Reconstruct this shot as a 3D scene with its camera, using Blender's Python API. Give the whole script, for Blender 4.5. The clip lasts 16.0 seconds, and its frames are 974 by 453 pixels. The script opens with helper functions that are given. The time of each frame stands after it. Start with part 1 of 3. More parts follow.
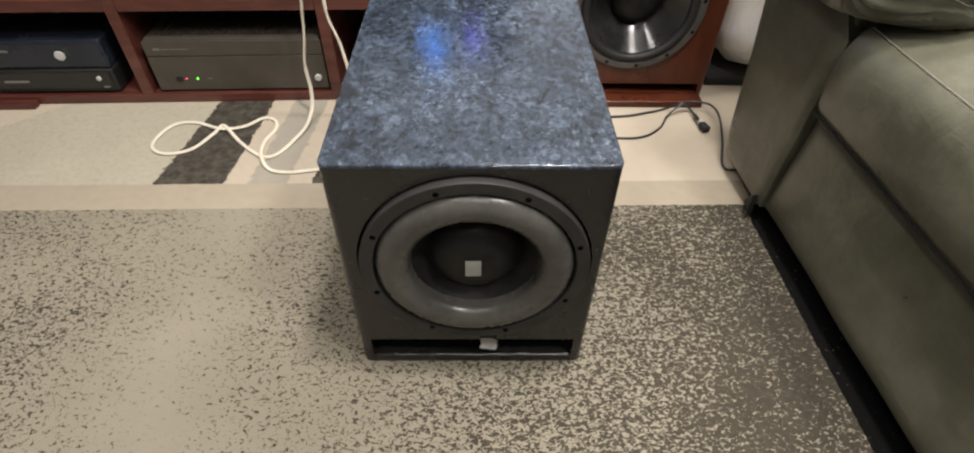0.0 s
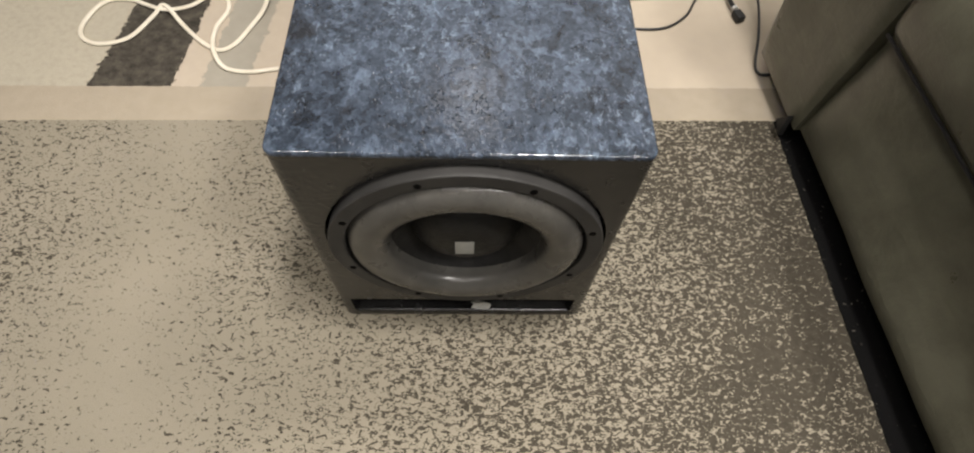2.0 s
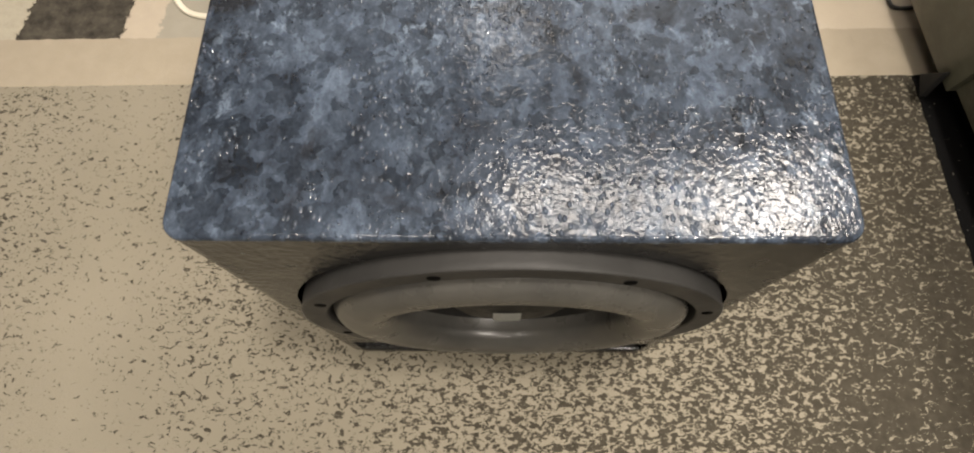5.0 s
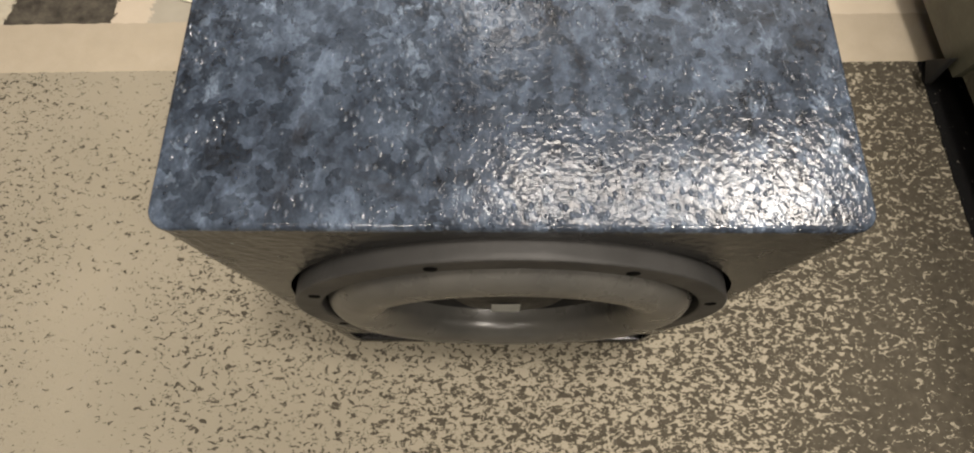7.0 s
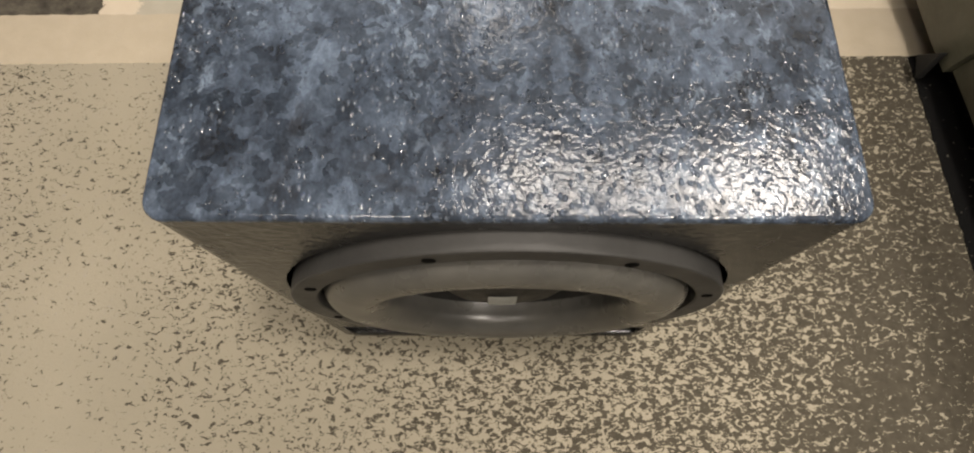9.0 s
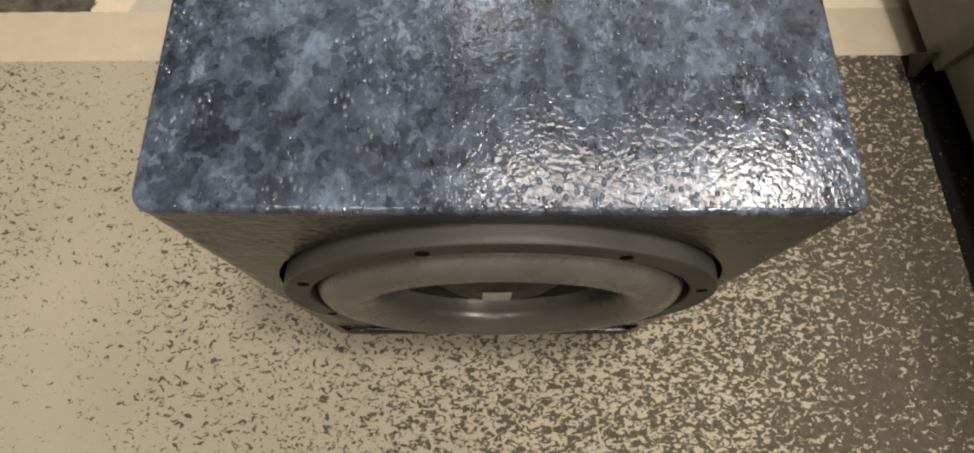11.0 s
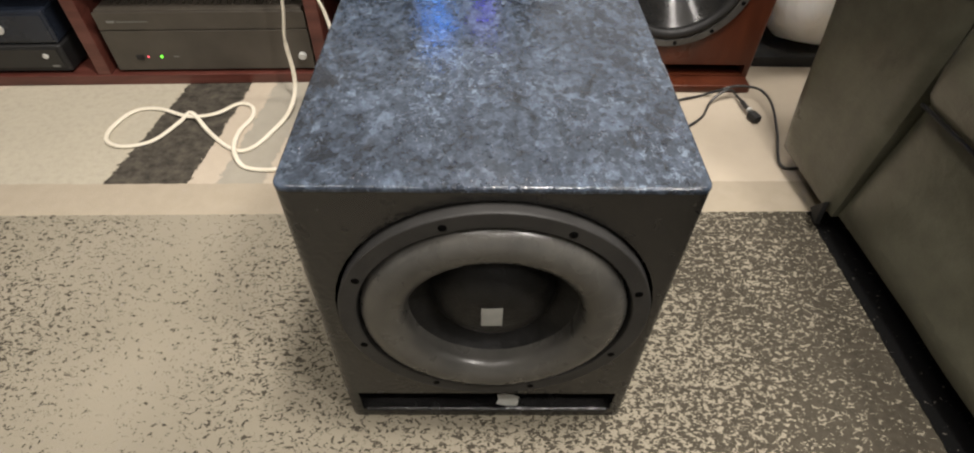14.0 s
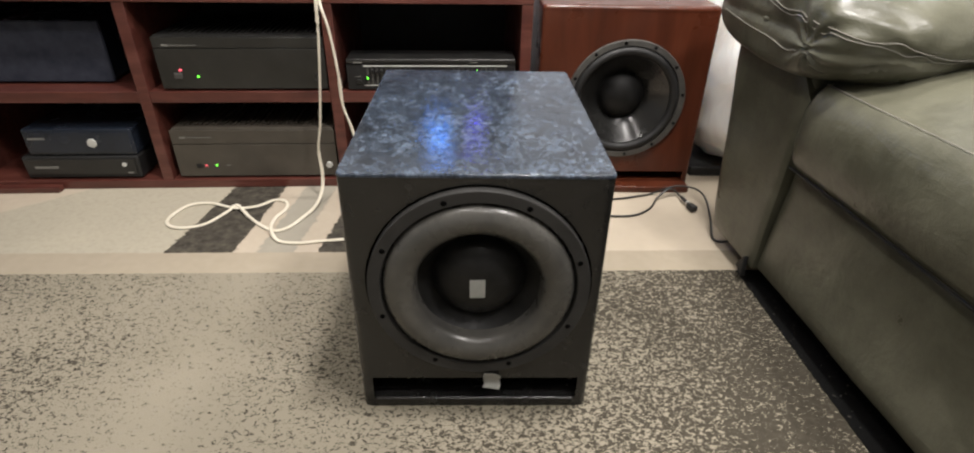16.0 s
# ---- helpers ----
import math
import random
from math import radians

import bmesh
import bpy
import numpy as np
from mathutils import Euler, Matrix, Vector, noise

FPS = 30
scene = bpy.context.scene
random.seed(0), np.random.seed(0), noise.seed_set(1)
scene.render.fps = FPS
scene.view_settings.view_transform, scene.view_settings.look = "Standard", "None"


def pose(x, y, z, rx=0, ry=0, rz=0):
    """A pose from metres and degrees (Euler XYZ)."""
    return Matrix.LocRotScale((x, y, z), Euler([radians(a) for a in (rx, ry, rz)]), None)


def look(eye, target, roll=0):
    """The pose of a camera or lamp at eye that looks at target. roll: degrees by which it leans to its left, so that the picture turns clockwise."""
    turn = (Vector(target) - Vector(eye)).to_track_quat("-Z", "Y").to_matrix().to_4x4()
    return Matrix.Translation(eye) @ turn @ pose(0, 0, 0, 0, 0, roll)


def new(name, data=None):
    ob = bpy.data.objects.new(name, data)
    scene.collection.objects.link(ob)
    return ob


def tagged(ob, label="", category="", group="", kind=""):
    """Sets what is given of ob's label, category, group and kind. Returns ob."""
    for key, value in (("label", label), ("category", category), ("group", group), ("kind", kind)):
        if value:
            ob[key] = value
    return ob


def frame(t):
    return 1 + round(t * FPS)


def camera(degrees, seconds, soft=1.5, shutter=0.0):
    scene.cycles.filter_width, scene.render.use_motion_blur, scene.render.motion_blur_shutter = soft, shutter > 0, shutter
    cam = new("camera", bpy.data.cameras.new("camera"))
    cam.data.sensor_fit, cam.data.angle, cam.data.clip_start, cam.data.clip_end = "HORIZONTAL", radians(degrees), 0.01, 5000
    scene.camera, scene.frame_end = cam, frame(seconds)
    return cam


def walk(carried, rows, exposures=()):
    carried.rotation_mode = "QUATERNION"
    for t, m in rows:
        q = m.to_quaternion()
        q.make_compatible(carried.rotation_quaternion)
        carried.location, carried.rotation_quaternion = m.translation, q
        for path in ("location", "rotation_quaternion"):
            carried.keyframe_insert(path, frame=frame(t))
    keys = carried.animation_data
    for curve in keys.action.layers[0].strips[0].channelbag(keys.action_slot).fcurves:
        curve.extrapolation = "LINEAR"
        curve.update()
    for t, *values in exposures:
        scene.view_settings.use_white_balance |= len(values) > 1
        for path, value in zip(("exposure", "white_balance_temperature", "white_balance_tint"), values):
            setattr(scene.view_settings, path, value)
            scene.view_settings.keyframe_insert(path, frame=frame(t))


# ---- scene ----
from mathutils.bvhtree import BVHTree

cam = camera(81.4, 16.0, 2.0)
PATH = [
    (0, (0.008, -0.508, 0.818), (0.04, 0.91, -0.592), 1.1),
    (0.5, (0.003, -0.501, 0.823), (0.037, 0.845, -0.656), 1.9),
    (1, (0.007, -0.457, 0.831), (0.052, 0.76, -0.755), 2.6),
    (1.5, (0.005, -0.377, 0.843), (0.054, 0.689, -0.848), 3.0),
    (2, (0.006, -0.296, 0.822), (0.072, 0.662, -0.933), 4.0),
    (2.5, (-0.003, -0.226, 0.796), (0.058, 0.668, -0.992), 3.8),
    (3, (-0.001, -0.18, 0.771), (0.067, 0.685, -1.031), 4.0),
    (3.5, (0.0, -0.127, 0.733), (0.044, 0.681, -1.096), 2.8),
    (4, (0.0, -0.105, 0.698), (0.022, 0.639, -1.159), 1.6),
    (4.5, (-0.004, -0.093, 0.684), (-0.005, 0.613, -1.187), 0.0),
    (5, (-0.01, -0.09, 0.678), (-0.027, 0.592, -1.202), -1.1),
    (7.5, (-0.01, -0.086, 0.668), (-0.016, 0.554, -1.227), -0.3),
    (8, (-0.011, -0.086, 0.668), (-0.006, 0.548, -1.229), 0.6),
    (8.5, (-0.013, -0.087, 0.668), (-0.001, 0.543, -1.23), 1.3),
    (9, (-0.014, -0.088, 0.666), (0.006, 0.542, -1.232), 1.9),
    (11.5, (-0.013, -0.096, 0.662), (0.028, 0.548, -1.231), 3.6),
    (12, (-0.014, -0.107, 0.661), (0.035, 0.582, -1.216), 4.0),
    (12.5, (-0.018, -0.142, 0.661), (0.041, 0.675, -1.164), 4.1),
    (13, (-0.025, -0.215, 0.677), (0.04, 0.823, -1.031), 3.7),
    (13.5, (-0.008, -0.275, 0.719), (0.053, 0.99, -0.829), 2.6),
    (14, (-0.011, -0.329, 0.719), (0.015, 1.035, -0.743), 1.2),
    (14.5, (-0.016, -0.417, 0.705), (-0.009, 1.055, -0.649), 0.6),
    (15, (-0.008, -0.525, 0.726), (0.002, 1.053, -0.502), 0.7),
    (15.5, (-0.005, -0.604, 0.729), (0.025, 1.062, -0.377), 1.0),
    (16, (-0.003, -0.64, 0.715), (0.042, 1.081, -0.304), 1.1),
]
BALANCE = [(0, -0.03, 6500, 10), (2.5, -0.08, 6550, 10), (4, -0.17, 6800, 10), (4.6, -0.10, 7000, 10), (8, -0.10, 7000, 10), (9, -0.07, 7050, 10), (12, -0.06, 7000, 10), (13.5, 0, 6800, 10), (15, 0, 6450, 10), (16, 0, 6450, 10)]
walk(cam, [(t, look(eye, target, roll)) for t, eye, target, roll in PATH], BALANCE)

# ---- light ----
world = bpy.data.worlds.new("world")
scene.world = world
world.use_nodes = True
world.node_tree.nodes["Background"].inputs[0].default_value = (0.9, 0.85, 0.75, 1)
world.node_tree.nodes["Background"].inputs[1].default_value = 0.006


def overhead_light(x, y, watts, size=0.11):
    data = bpy.data.lights.new("overhead_light", "AREA")
    data.shape, data.size, data.energy, data.color = "DISK", size, watts, (1.0, 0.945, 0.90)
    ob = new("overhead_light", data)
    ob.matrix_world = pose(x, y, 2.28)
    return ob


# placed from reflections and shadow edges
overhead_light(1.13, 0.74, 14, 0.36)
overhead_light(0.20, 0.78, 4, 0.22)
tube_lamp = overhead_light(0.64, 0.77, 15, 0.10)
tube_lamp.name, tube_lamp.data.shape, tube_lamp.data.size, tube_lamp.data.size_y = "tube_lamp", "RECTANGLE", 1.25, 0.14
overhead_light(0.32, 0.0, 44, 0.25)
overhead_light(-0.80, 0.05, 12, 0.22)
# added fill, no fixtures known here: brightens sofa, rug and front faces
overhead_light(0.95, -0.72, 36, 0.3)
overhead_light(-0.50, -0.72, 8, 0.25)
overhead_light(0.20, -1.35, 9, 0.3)
# added weak light for the glints on the blue top; its source is unseen
glint_lamp = overhead_light(0.02, 1.28, 0.9, 0.18)
glint_lamp.name, glint_lamp.matrix_world = "glint_lamp", pose(0.02, 1.28, 1.80, -60)


# ---- materials ----
def material(name, colour=(0.5, 0.5, 0.5), rough=0.5, metal=0.0, coat=0.0, spec=0.5):
    m = bpy.data.materials.new(name)
    m.use_nodes = True
    b = m.node_tree.nodes["Principled BSDF"]
    b.inputs["Base Color"].default_value = (*colour, 1)
    b.inputs["Roughness"].default_value = rough
    b.inputs["Metallic"].default_value = metal
    b.inputs["Coat Weight"].default_value = coat
    b.inputs["Specular IOR Level"].default_value = spec
    return m


class Nodes:
    """Short writing for a material's nodes."""

    def __init__(self, m):
        self.t = m.node_tree
        self.b = self.t.nodes["Principled BSDF"]
        self.co = self.t.nodes.new("ShaderNodeTexCoord").outputs["Object"]

    def link(self, a, b):
        self.t.links.new(a, b)

    def put(self, value, socket):
        if hasattr(value, "is_linked"):
            self.link(value, socket)
        else:
            socket.default_value = value

    def scaled(self, sx, sy, sz, rot=(0, 0, 0)):
        n = self.t.nodes.new("ShaderNodeMapping")
        n.inputs["Scale"].default_value = (sx, sy, sz)
        n.inputs["Rotation"].default_value = rot
        self.link(self.co, n.inputs["Vector"])
        return n.outputs[0]

    def noise(self, scale, detail=3, rough=0.5, co=None, distort=0.0):
        n = self.t.nodes.new("ShaderNodeTexNoise")
        n.inputs["Scale"].default_value, n.inputs["Detail"].default_value = scale, detail
        n.inputs["Roughness"].default_value, n.inputs["Distortion"].default_value = rough, distort
        self.link(co or self.co, n.inputs["Vector"])
        return n.outputs["Fac"]

    def cells(self, scale, co=None, out="Distance", feature="F1"):
        n = self.t.nodes.new("ShaderNodeTexVoronoi")
        n.feature = feature
        n.inputs["Scale"].default_value = scale
        self.link(co or self.co, n.inputs["Vector"])
        return n.outputs[out]

    def ramp(self, fac, *stops):
        n = self.t.nodes.new("ShaderNodeValToRGB")
        e = n.color_ramp.elements
        while len(e) < len(stops):
            e.new(0.5)
        for el, (p, c) in zip(e, stops):
            el.position = p
            el.color = (*c, 1) if isinstance(c, tuple) else (c, c, c, 1)
        self.put(fac, n.inputs[0])
        return n.outputs[0]

    def math(self, op, a, b=0.0, c=0.0):
        n = self.t.nodes.new("ShaderNodeMath")
        n.operation = op
        for v, s in zip((a, b, c), n.inputs):
            self.put(v, s)
        return n.outputs[0]

    def mix(self, fac, a, b, blend="MIX"):
        n = self.t.nodes.new("ShaderNodeMix")
        n.data_type, n.blend_type = "RGBA", blend
        self.put(fac, n.inputs[0])
        for v, s in ((a, n.inputs[6]), (b, n.inputs[7])):
            self.put((*v, 1) if isinstance(v, tuple) else v, s)
        return n.outputs[2]

    def xyz(self):
        n = self.t.nodes.new("ShaderNodeSeparateXYZ")
        self.link(self.co, n.inputs[0])
        return n.outputs

    def colour(self, v):
        self.link(v, self.b.inputs["Base Color"])

    def rough(self, v):
        self.link(v, self.b.inputs["Roughness"])

    def bump(self, height, strength=0.5, distance=0.002):
        n = self.t.nodes.new("ShaderNodeBump")
        n.inputs["Strength"].default_value, n.inputs["Distance"].default_value = strength, distance
        last = self.b.inputs["Normal"].links
        if last:
            self.link(last[0].from_socket, n.inputs["Normal"])
        self.link(height, n.inputs["Height"])
        self.link(n.outputs[0], self.b.inputs["Normal"])


def worn(name, a, b, scale, rough=(0.4, 0.6), metal=0.0, bump=0.3, fine=300, coat=0.0, spec=0.5):
    """Paint, plastic or the like: two tones at a large scale, fine relief and uneven gloss."""
    m = material(name, a, rough[0], metal, coat, spec)
    n = Nodes(m)
    big = n.noise(scale, 5, 0.6)
    n.colour(n.mix(n.ramp(big, (0.35, 0.0), (0.65, 1.0)), a, b))
    small = n.noise(fine, 3)
    n.rough(n.ramp(n.noise(scale * 2.3, 4), (0.3, rough[0]), (0.7, rough[1])))
    n.bump(small, bump, 0.0006)
    return m


def blue_paint():
    """Sponged blue and black paint under gloss, with a pebbled relief and scattered drops, their glint partly painted.
    """
    m = material("blue_hammered_paint", (0.02, 0.03, 0.05), 0.25, spec=0.40)
    n = Nodes(m)
    big = n.noise(7.5, 5, 0.66, n.scaled(1.5, 0.8, 1), 0.3)
    mid = n.noise(42, 6, 0.72, n.scaled(1.25, 0.75, 1), 0.5)
    fine = n.noise(150, 4, 0.7, n.scaled(1.15, 0.8, 1), 0.3)
    both = n.math("ADD", n.math("ADD", n.math("MULTIPLY", big, 0.36), n.math("MULTIPLY", mid, 0.38)), n.math("MULTIPLY", fine, 0.26))
    base = n.ramp(both, (0.39, (0.010, 0.012, 0.016)), (0.465, (0.022, 0.029, 0.041)), (0.53, (0.035, 0.046, 0.064)), (0.65, (0.080, 0.102, 0.136)))
    # near-black blotches where the undercoat shows
    under = n.ramp(n.noise(11, 5, 0.68, n.scaled(1.2, 0.9, 1), 0.6), (0.59, 0.0), (0.67, 0.8))
    base = n.mix(under, base, (0.0095, 0.0100, 0.0118))
    wander = n.t.nodes.new("ShaderNodeVectorMath")
    wander.operation = "MULTIPLY_ADD"
    tint = n.t.nodes.new("ShaderNodeTexNoise")
    tint.inputs["Scale"].default_value = 120
    n.link(n.co, tint.inputs["Vector"])
    n.link(tint.outputs["Color"], wander.inputs[0])
    wander.inputs[1].default_value = (0.012, 0.018, 0.012)
    n.link(n.co, wander.inputs[2])
    chip = n.ramp(n.cells(120, wander.outputs[0], "Color"), (0.15, 0.52), (0.85, 1.55))
    base = n.mix(0.85, base, chip, "MULTIPLY")
    # pale dabs in clusters
    cluster = n.ramp(n.noise(13, 3, 0.6, n.scaled(1.3, 0.7, 1)), (0.46, 0.0), (0.62, 1.0))
    flake = n.math("MULTIPLY", n.ramp(n.noise(130, 5, 0.7, n.scaled(1.1, 0.75, 1), 0.5), (0.55, 0.0), (0.63, 1.0)), cluster)
    base = n.mix(n.math("MULTIPLY", flake, 0.38), base, (0.23, 0.29, 0.37))
    grain = n.cells(210, n.scaled(1.25, 0.8, 1))
    drops = n.math("MULTIPLY", n.ramp(grain, (0.0, 1.0), (0.36, 0.0)), n.ramp(n.noise(26, 4, 0.65), (0.51, 0.0), (0.57, 1.0)))
    # pale tint on the drops: some of their glint painted into the colour
    n.colour(n.mix(n.math("MULTIPLY", drops, 0.22), base, (0.30, 0.35, 0.43)))
    n.rough(n.ramp(n.noise(60, 3), (0.3, 0.08), (0.7, 0.14)))
    calm = n.ramp(n.noise(24, 3), (0.35, 0.55), (0.65, 1.0))
    pebble = n.ramp(n.noise(300, 1.8, 0.5, n.scaled(1.0, 0.85, 1), 0.4), (0.3, 0.0), (0.7, 1.0))
    n.bump(n.math("MULTIPLY", pebble, calm), 0.22, 0.0008)
    n.bump(drops, 0.8, 0.0015)
    # fine spatter
    spatter = n.math("MULTIPLY", n.ramp(n.cells(350), (0.0, 1.0), (0.32, 0.0)), n.ramp(n.noise(55, 3), (0.52, 0.0), (0.58, 1.0)))
    n.bump(spatter, 0.9, 0.0011)
    n.bump(n.noise(420, 2), 0.08, 0.0004)
    return m


def black_paint():
    m = material("black_textured_paint", (0.004, 0.004, 0.004), 0.3, spec=0.6)
    n = Nodes(m)
    n.colour(n.mix(n.ramp(n.noise(9, 5), (0.4, 0.0), (0.7, 1.0)), (0.008, 0.008, 0.008), (0.0145, 0.0141, 0.0136)))
    n.rough(n.ramp(n.noise(40, 4), (0.3, 0.14), (0.7, 0.30)))
    n.bump(n.noise(190, 1.8, 0.5, n.scaled(1, 1, 0.8)), 0.75, 0.0018)
    n.bump(n.noise(600, 2), 0.25, 0.0005)
    return m


def rug_pile():
    """A woven rug: flecks that thicken to one side, partly as painted sofa shade, a plain band, and slanting stripes
    beyond it.
    """
    m = material("rug_pile", (0.5, 0.45, 0.35), 0.95, spec=0.1)
    n = Nodes(m)
    x, y, z = n.xyz()
    light = n.mix(n.noise(5, 4), (0.275, 0.250, 0.190), (0.345, 0.312, 0.245))
    dark = n.mix(n.noise(90, 3), (0.038, 0.034, 0.025), (0.105, 0.092, 0.070))
    stroke = n.noise(180, 2.4, 0.58, n.scaled(0.66, 1.02, 1), 1.1)
    patch = n.noise(3.2, 3, 0.55)
    # share of dark yarn across the rug; raised at the right to paint in sofa shade
    share = n.ramp(n.math("MULTIPLY_ADD", x, 0.5, 0.65), (0.0, 0.46), (0.2, 0.45), (0.3, 0.43), (0.36, 0.39), (0.40, 0.35), (0.43, 0.372), (0.475, 0.413), (0.55, 0.438), (0.62, 0.454), (0.67, 0.47), (0.78, 0.525), (0.93, 0.60))
    share = n.math("ADD", share, n.math("MULTIPLY_ADD", patch, 0.22, -0.11))
    soft = n.math("MULTIPLY", n.math("SUBTRACT", share, stroke), 22.0)
    fleck = n.math("MINIMUM", n.math("MAXIMUM", n.math("ADD", soft, 0.5), 0.0), 1.0)
    field = n.mix(fleck, light, dark)
    # the dark border, its near-black also painting the shade of the gap under the sofa
    sparse = n.ramp(n.noise(170, 2, 0.5, n.scaled(0.7, 1, 1), 0.8), (0.69, 0.0), (0.73, 1.0))
    wob = n.math("MULTIPLY_ADD", n.noise(60, 2), 0.006, -0.003)
    xx, yy = n.math("ADD", x, wob), n.math("ADD", n.math("MULTIPLY_ADD", x, -0.018, y), wob)
    border = n.mix(sparse, (0.006, 0.006, 0.006), (0.12, 0.11, 0.095))
    field = n.mix(n.math("GREATER_THAN", n.math("MULTIPLY_ADD", y, 0.03, xx), 0.5885), field, border)
    # the plain band
    cream = n.mix(n.noise(45, 4), (0.40, 0.35, 0.265), (0.47, 0.41, 0.32))
    out = n.mix(n.math("GREATER_THAN", yy, 0.3745), field, cream)
    # the stripes, slanting a little and bowed
    rise = n.math("SUBTRACT", y, 0.45)
    fray = n.math("MULTIPLY_ADD", n.noise(55, 5, 0.75), 0.036, -0.018)
    slant = n.math("ADD", n.math("ADD", xx, fray), n.math("ADD", n.math("MULTIPLY", rise, -0.12), n.math("MULTIPLY", n.math("MULTIPLY", rise, rise), 0.1)))
    mott = n.ramp(n.noise(80, 5, 0.7), (0.45, 0.0), (0.7, 1.0))
    pale = n.mix(n.math("MULTIPLY", mott, 0.5), (0.50, 0.46, 0.365), (0.36, 0.33, 0.26))
    pink = n.mix(n.noise(50, 3), (0.52, 0.45, 0.355), (0.60, 0.52, 0.415))
    grey = n.mix(n.noise(50, 3), (0.36, 0.335, 0.275), (0.43, 0.40, 0.33))
    coal = n.mix(n.ramp(n.noise(45, 5, 0.7), (0.35, 0.0), (0.65, 1.0)), (0.040, 0.036, 0.030), (0.115, 0.103, 0.082))
    pale = n.mix(n.math("LESS_THAN", xx, n.math("MULTIPLY_ADD", y, 1.1, -1.875)), pale, pink)
    far = n.mix(n.math("GREATER_THAN", n.math("ADD", slant, n.math("MULTIPLY", rise, -0.04)), -0.705), pale, coal)
    for edge, c in ((-0.552, pink), (-0.500, grey), (-0.415, pink), (-0.360, coal), (-0.2, pink), (0.24, n.mix(n.noise(25, 4), (0.60, 0.52, 0.41), (0.54, 0.47, 0.37)))):
        far = n.mix(n.math("GREATER_THAN", slant, edge), far, c)
    out = n.mix(n.math("GREATER_THAN", yy, 0.4545), out, far)
    grime = n.mix(n.ramp(n.noise(2.2, 5, 0.6), (0.35, 0.0), (0.65, 1.0)), (0.735, 0.73, 0.725), (0.83, 0.82, 0.81))
    n.colour(n.mix(1.0, out, grime, "MULTIPLY"))
    n.bump(n.noise(900, 2), 0.6, 0.0015)
    n.bump(n.noise(140, 3), 0.35, 0.002)
    return m


def leather():
    m = material("dark_olive_leather", (0.03, 0.03, 0.024), 0.38, spec=0.5)
    n = Nodes(m)
    n.colour(n.mix(n.ramp(n.noise(5, 6, 0.68), (0.38, 0.0), (0.60, 1.0)), (0.068, 0.067, 0.046), (0.122, 0.120, 0.086)))
    n.rough(n.ramp(n.noise(11, 5, 0.6), (0.3, 0.27), (0.7, 0.42)))
    n.bump(n.cells(380, None, "Distance"), 0.25, 0.0007)
    n.bump(n.noise(7, 4, 0.55, n.scaled(1, 1.4, 1), 0.4), 0.32, 0.012)
    n.bump(n.noise(34, 3, 0.5, n.scaled(1, 0.6, 1.6), 1.0), 0.3, 0.003)
    return m


def stained_wood():
    m = material("red_stained_wood", (0.1, 0.03, 0.02), 0.35, 0, 0.2)
    n = Nodes(m)
    g = n.noise(30, 5, 0.65, n.scaled(0.12, 1, 1), 0.6)
    n.colour(n.ramp(g, (0.3, (0.050, 0.0135, 0.010)), (0.5, (0.092, 0.027, 0.0195)), (0.7, (0.138, 0.048, 0.036))))
    n.rough(n.ramp(n.noise(20, 4), (0.3, 0.3), (0.7, 0.5)))
    n.bump(n.noise(120, 3, 0.5, n.scaled(0.1, 1, 1)), 0.2, 0.0008)
    return m


def veneer():
    m = material("red_brown_veneer", (0.1, 0.03, 0.015), 0.3, 0, 0.12, 0.35)
    n = Nodes(m)
    g = n.noise(22, 5, 0.6, n.scaled(1, 1, 0.14), 0.5)
    n.colour(n.ramp(g, (0.3, (0.050, 0.0125, 0.0055)), (0.55, (0.075, 0.019, 0.0085)), (0.75, (0.096, 0.027, 0.0125))))
    n.rough(n.ramp(n.noise(12, 4), (0.3, 0.24), (0.7, 0.42)))
    n.bump(n.noise(200, 3, 0.5, n.scaled(1, 1, 0.1)), 0.1, 0.0005)
    return m


def glowing(name, colour, power):
    m = material(name, colour, 0.4)
    b = m.node_tree.nodes["Principled BSDF"]
    b.inputs["Emission Color"].default_value = (*colour, 1)
    b.inputs["Emission Strength"].default_value = power
    return m


def film_plastic():
    m = material("white_bag_film", (0.78, 0.75, 0.69), 0.32)
    n = Nodes(m)
    n.colour(n.mix(n.noise(6, 3), (0.90, 0.89, 0.86), (0.95, 0.945, 0.92)))
    n.bump(n.noise(9, 4, 0.5, n.scaled(1.2, 1.2, 0.6), 1.2), 0.6, 0.03)
    n.b.inputs["Subsurface Weight"].default_value = 0.8
    n.b.inputs["Subsurface Radius"].default_value = (0.14, 0.13, 0.12)
    n.b.inputs["Subsurface Scale"].default_value = 1.0
    return m


BLUE, BLACK, RUG, HIDE, WOOD, VENEER, FILM = blue_paint(), black_paint(), rug_pile(), leather(), stained_wood(), veneer(), film_plastic()
RUBBER = worn("butyl_rubber", (0.042, 0.041, 0.038), (0.078, 0.075, 0.067), 16, (0.24, 0.34), bump=0.15)
FLANGE = worn("cast_frame_paint", (0.026, 0.0255, 0.0245), (0.040, 0.039, 0.0375), 14, (0.42, 0.55), bump=0.4, fine=260, spec=0.2)
